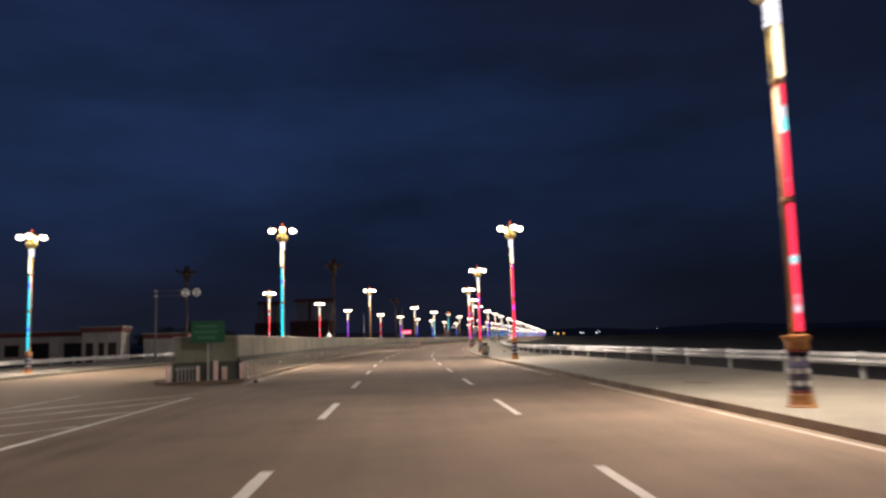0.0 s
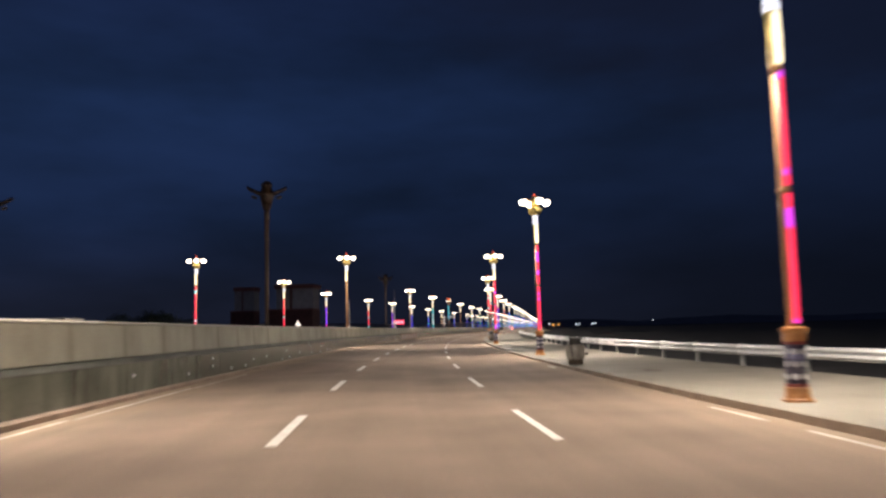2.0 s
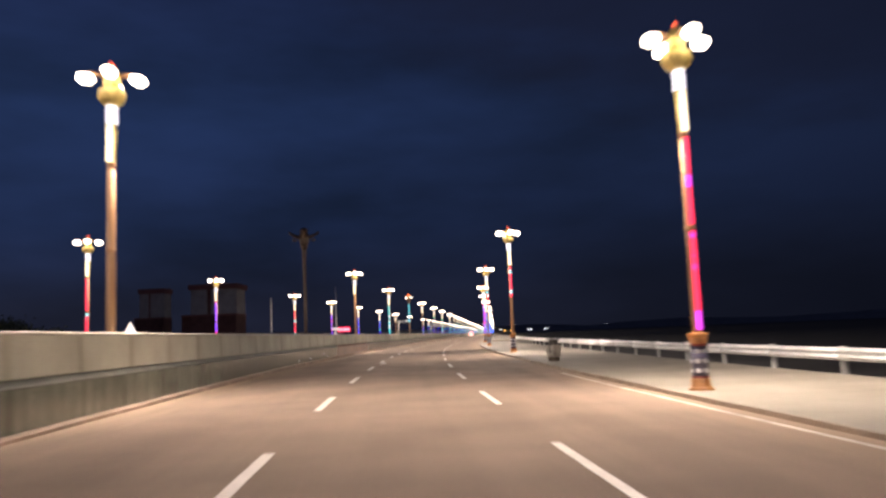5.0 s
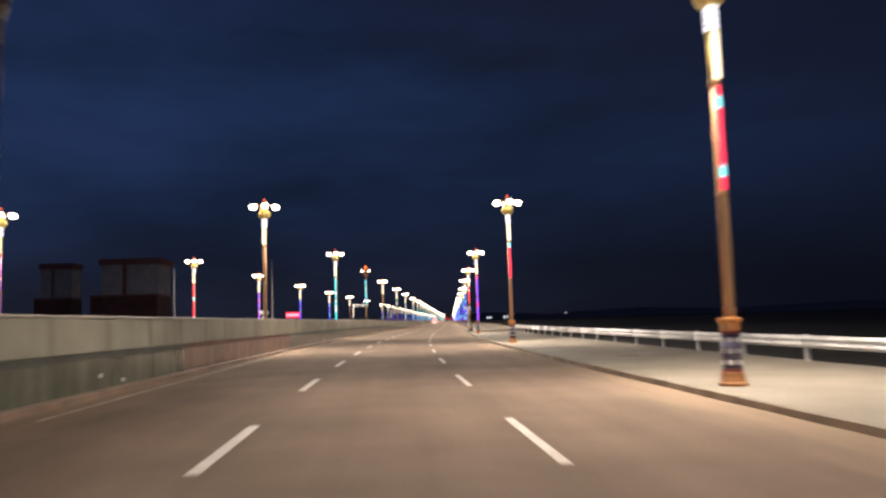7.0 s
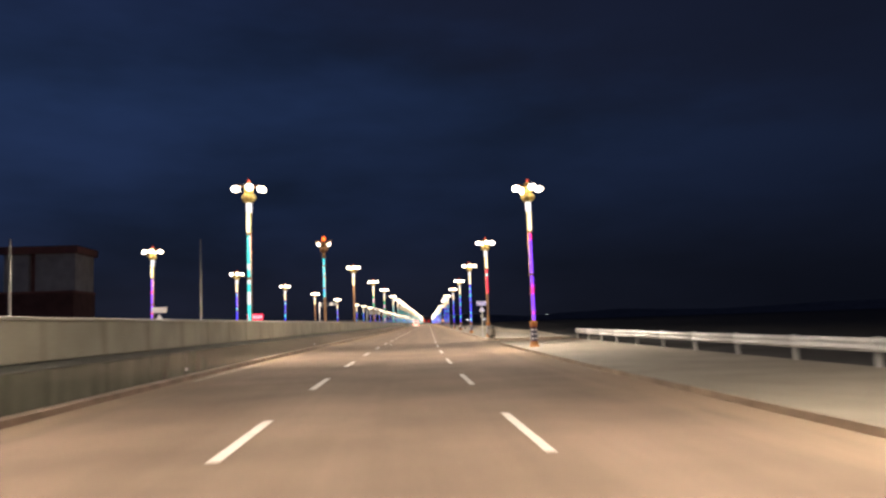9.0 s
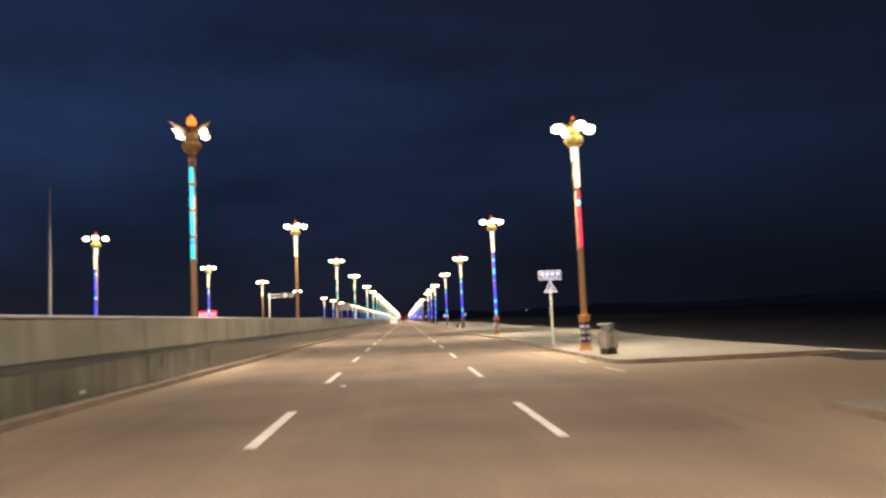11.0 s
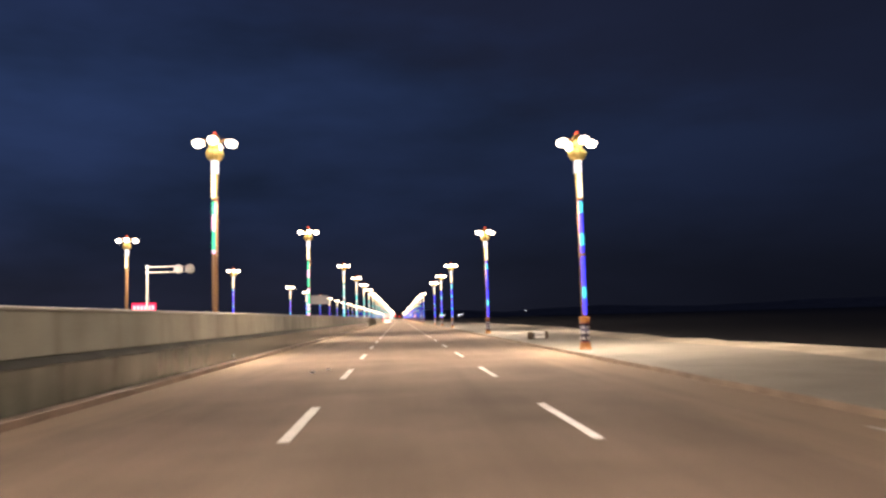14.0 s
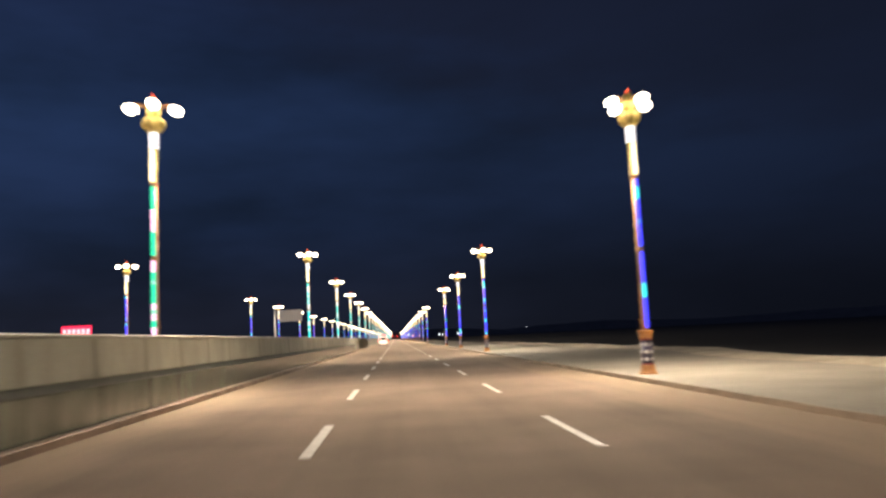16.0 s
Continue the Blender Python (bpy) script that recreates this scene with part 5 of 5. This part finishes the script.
far_lights = ((5.6, 1650, 6, "r", 1.6), (5.9, 1650, 5, "r", 1.2), (6.6, 1650, 7, "w", 1.5), (6.9, 1650, 5, "y", 2.0), (7.3, 1650, 5, "y", 1.4), (8.6, 1650, 5, "w", 1.6), (8.8, 1650, 5, "w", 1.3),
              (9.8, 1650, 5, "w", 1.6), (10.0, 1650, 6, "w", 1.2), (14.2, 1650, 10, "w", 0.7))
for ang, r, z, c, rad in far_lights:
    a = math.radians(90 - ang)
    bm = bmesh.new()
    bmesh.ops.create_icosphere(bm, subdivisions=1, radius=rad)
    ob = finish(bm, "distant_light", {"w": GLOW_W, "r": GLOW_R, "y": GLOW_Y}[c])
    ob.location = (r * math.cos(a), 150 + r * math.sin(a), z)
    tagged(ob, "small light glimmering on the far shore", "distant light", "lights on the horizon")

# ---- small marks on the ground ----
def splat(name, s, d, z, rs, rd, material, label, category):
    bm = bmesh.new()
    vs = []
    for i in range(22):
        a = 2 * math.pi * i / 22
        k = 1 + 0.35 * noise.noise(Vector((math.cos(a) * 1.3 + s, math.sin(a) * 1.3 + d, 0)))
        vs.append(bm.verts.new(at(s + rs * k * math.cos(a), d + rd * k * math.sin(a), z)))
    bm.faces.new(vs)
    return tagged(finish(bm, name, material), label, category, kind="structure")


splat("manhole_cover", 175.9, 8.3, 0.125, 0.45, 0.4, STAIN, "dark manhole cover in the sidewalk", "manhole")
splat("manhole_cover", 167.5, 8.0, 0.125, 0.5, 0.4, STAIN, "dark manhole cover in the sidewalk", "manhole")
for s, d, rs, rd in ((255.5, 7.6, 1.4, 0.4), (72.5, 7.3, 0.5, 0.3), (34.5, 7.4, 0.6, 0.3)):
    splat("stain", s, d, 0.125 + kerb_lift(s), rs, rd, STAIN, "damp dark stain on the sidewalk", "stain")
for s, d, rs, rd in ((36.5, 0.4, 0.25, 0.5), (46, 3.4, 0.4, 0.2), (142.5, 5.2, 0.9, 0.35), (52.0, 5.55, 0.6, 0.3)):
    splat("road_patch", s, d, 0.006, rs, rd, STAIN, "dark patch on the asphalt", "stain")

# small pale reflectors low on the median wall
for s, z in ((270.1, 0.29), (150.2, 0.28), (154.4, 0.32), (161.7, 0.26), (69.4, 0.53), (74.4, 0.3), (77.4, 0.68), (77.4, 0.4), (80.2, 0.22), (82.7, 0.2), (84.3, 0.4), (87.1, 0.42), (91.2, 0.16), (93.2, 0.2), (92.3, 0.55), (96.6, 0.35), (100.0, 0.8), (100.9, 0.64), (101.1, 0.24), (105.3, 0.51), (104.9, 0.16), (108.1, 0.2), (110.1, 0.17), (52.6, 0.5), (57.5, 0.5), (160.2, 0.45), (205.5, 0.3), (236.0, 0.3), (309.0, 0.3)):
    ob = thing("wall_reflector", place(s, -6.594 + wall_shift(s), z, rng.uniform(-2, 2)), "small pale reflector fixed low on the granite facing", "reflector", "reflectors on the median wall")
    bm = bmesh.new()
    box(bm, 0.0, 0.02, -0.08, 0.08, -0.05, 0.05, 0.006)
    part("housing", bm, LID, ob)
    bm = bmesh.new()
    box(bm, 0.021, 0.026, -0.065, 0.065, -0.038, 0.038)
    part("lens", bm, SIGN_WHITE, ob, "white reflective lens")

# scraps of paper and grit on the carriageway
for s, d in ((146.6, -1.7), (147.5, -1.55), (302.6, -2.95), (303.9, -2.6), (237.8, -1.4)):
    bm = bmesh.new()
    vs = [bm.verts.new((0.09 * rng.uniform(0.5, 1.2) * math.cos(k * 1.05), 0.11 * rng.uniform(0.5, 1.2) * math.sin(k * 1.05), 0.015 + rng.uniform(0, 0.015))) for k in range(6)]
    bm.faces.new(vs)
    low = [bm.verts.new((v.co.x * 0.8, v.co.y * 0.8, 0.0)) for v in vs]
    bm.faces.new(low[::-1])
    for k in range(6):
        bm.faces.new((vs[k], vs[(k + 1) % 6], low[(k + 1) % 6], low[k]))
    ob = finish(bm, "paper_scrap", SIGN_WHITE)
    ob.matrix_basis = place(s, d, 0.004, rng.uniform(0, 180))
    tagged(ob, "pale crumpled scrap of paper lying on the asphalt", "litter", "scraps on the road")

# ---- kerb stones, last ----
kerb = thing("kerb", pose(0, 0, 0), "row of weathered stone kerb blocks along the sidewalk", "kerb", kind="structure")
STEP = 1.5
s = 5.0
while s < 420:
    if not 229.5 < s < 241.5:
        bm = bmesh.new()
        j = rng.uniform(-0.012, 0.012)
        lift = rng.uniform(-0.006, 0.006)
        sweep(bm, [(5.72 + j, -0.1), (5.722 + j, 0.115 + lift), (5.730 + j, 0.123 + lift), (5.825, 0.123 + lift), (5.825, -0.1)], s + 0.006, s + STEP - 0.006, STEP, shift=kerb_shift, lift=kerb_lift)
        top_faces(part("kerb_block", bm, KERB, kerb), KERB_TOP)
    s += STEP
bm = bmesh.new()
sweep(bm, [(5.72, -0.1), (5.722, 0.115), (5.730, 0.123), (5.825, 0.123), (5.825, -0.1)], -80, 5, 4.0, shift=kerb_shift, lift=kerb_lift)
sweep(bm, [(5.72, -0.1), (5.722, 0.115), (5.730, 0.123), (5.825, 0.123), (5.825, -0.1)], 420, 2200, 12.0, shift=kerb_shift)
tagged(top_faces(part("far_kerb", bm, KERB, kerb), KERB_TOP), kind="stuff")
bm = bmesh.new()
inner, outer_ = [], []
for i in range(9):
    a = math.radians(90 + 11.25 * i)
    for r, lst in ((0.605, inner), (0.71, outer_)):
        if i == 0:
            lst.append((241.995, 6.43 - r))
        lst.append((241.7 + r * math.cos(a), 6.43 - r * math.sin(a)))
inner.append((241.095, 12.0))
outer_.append((240.99, 12.0))
for i in range(len(inner) - 1):
    q = [inner[i], inner[i + 1], outer_[i + 1], outer_[i]]
    t = [bm.verts.new(at(a_, b_ + kerb_shift(a_), 0.123)) for a_, b_ in q]
    g = [bm.verts.new(at(a_, b_ + kerb_shift(a_), -0.1)) for a_, b_ in q]
    bm.faces.new(t)
    for k in range(4):
        bm.faces.new((t[k], t[(k + 1) % 4], g[(k + 1) % 4], g[k]))
top_faces(part("corner_kerb", bm, KERB, kerb, "rounded corner of the kerb"), KERB_TOP)
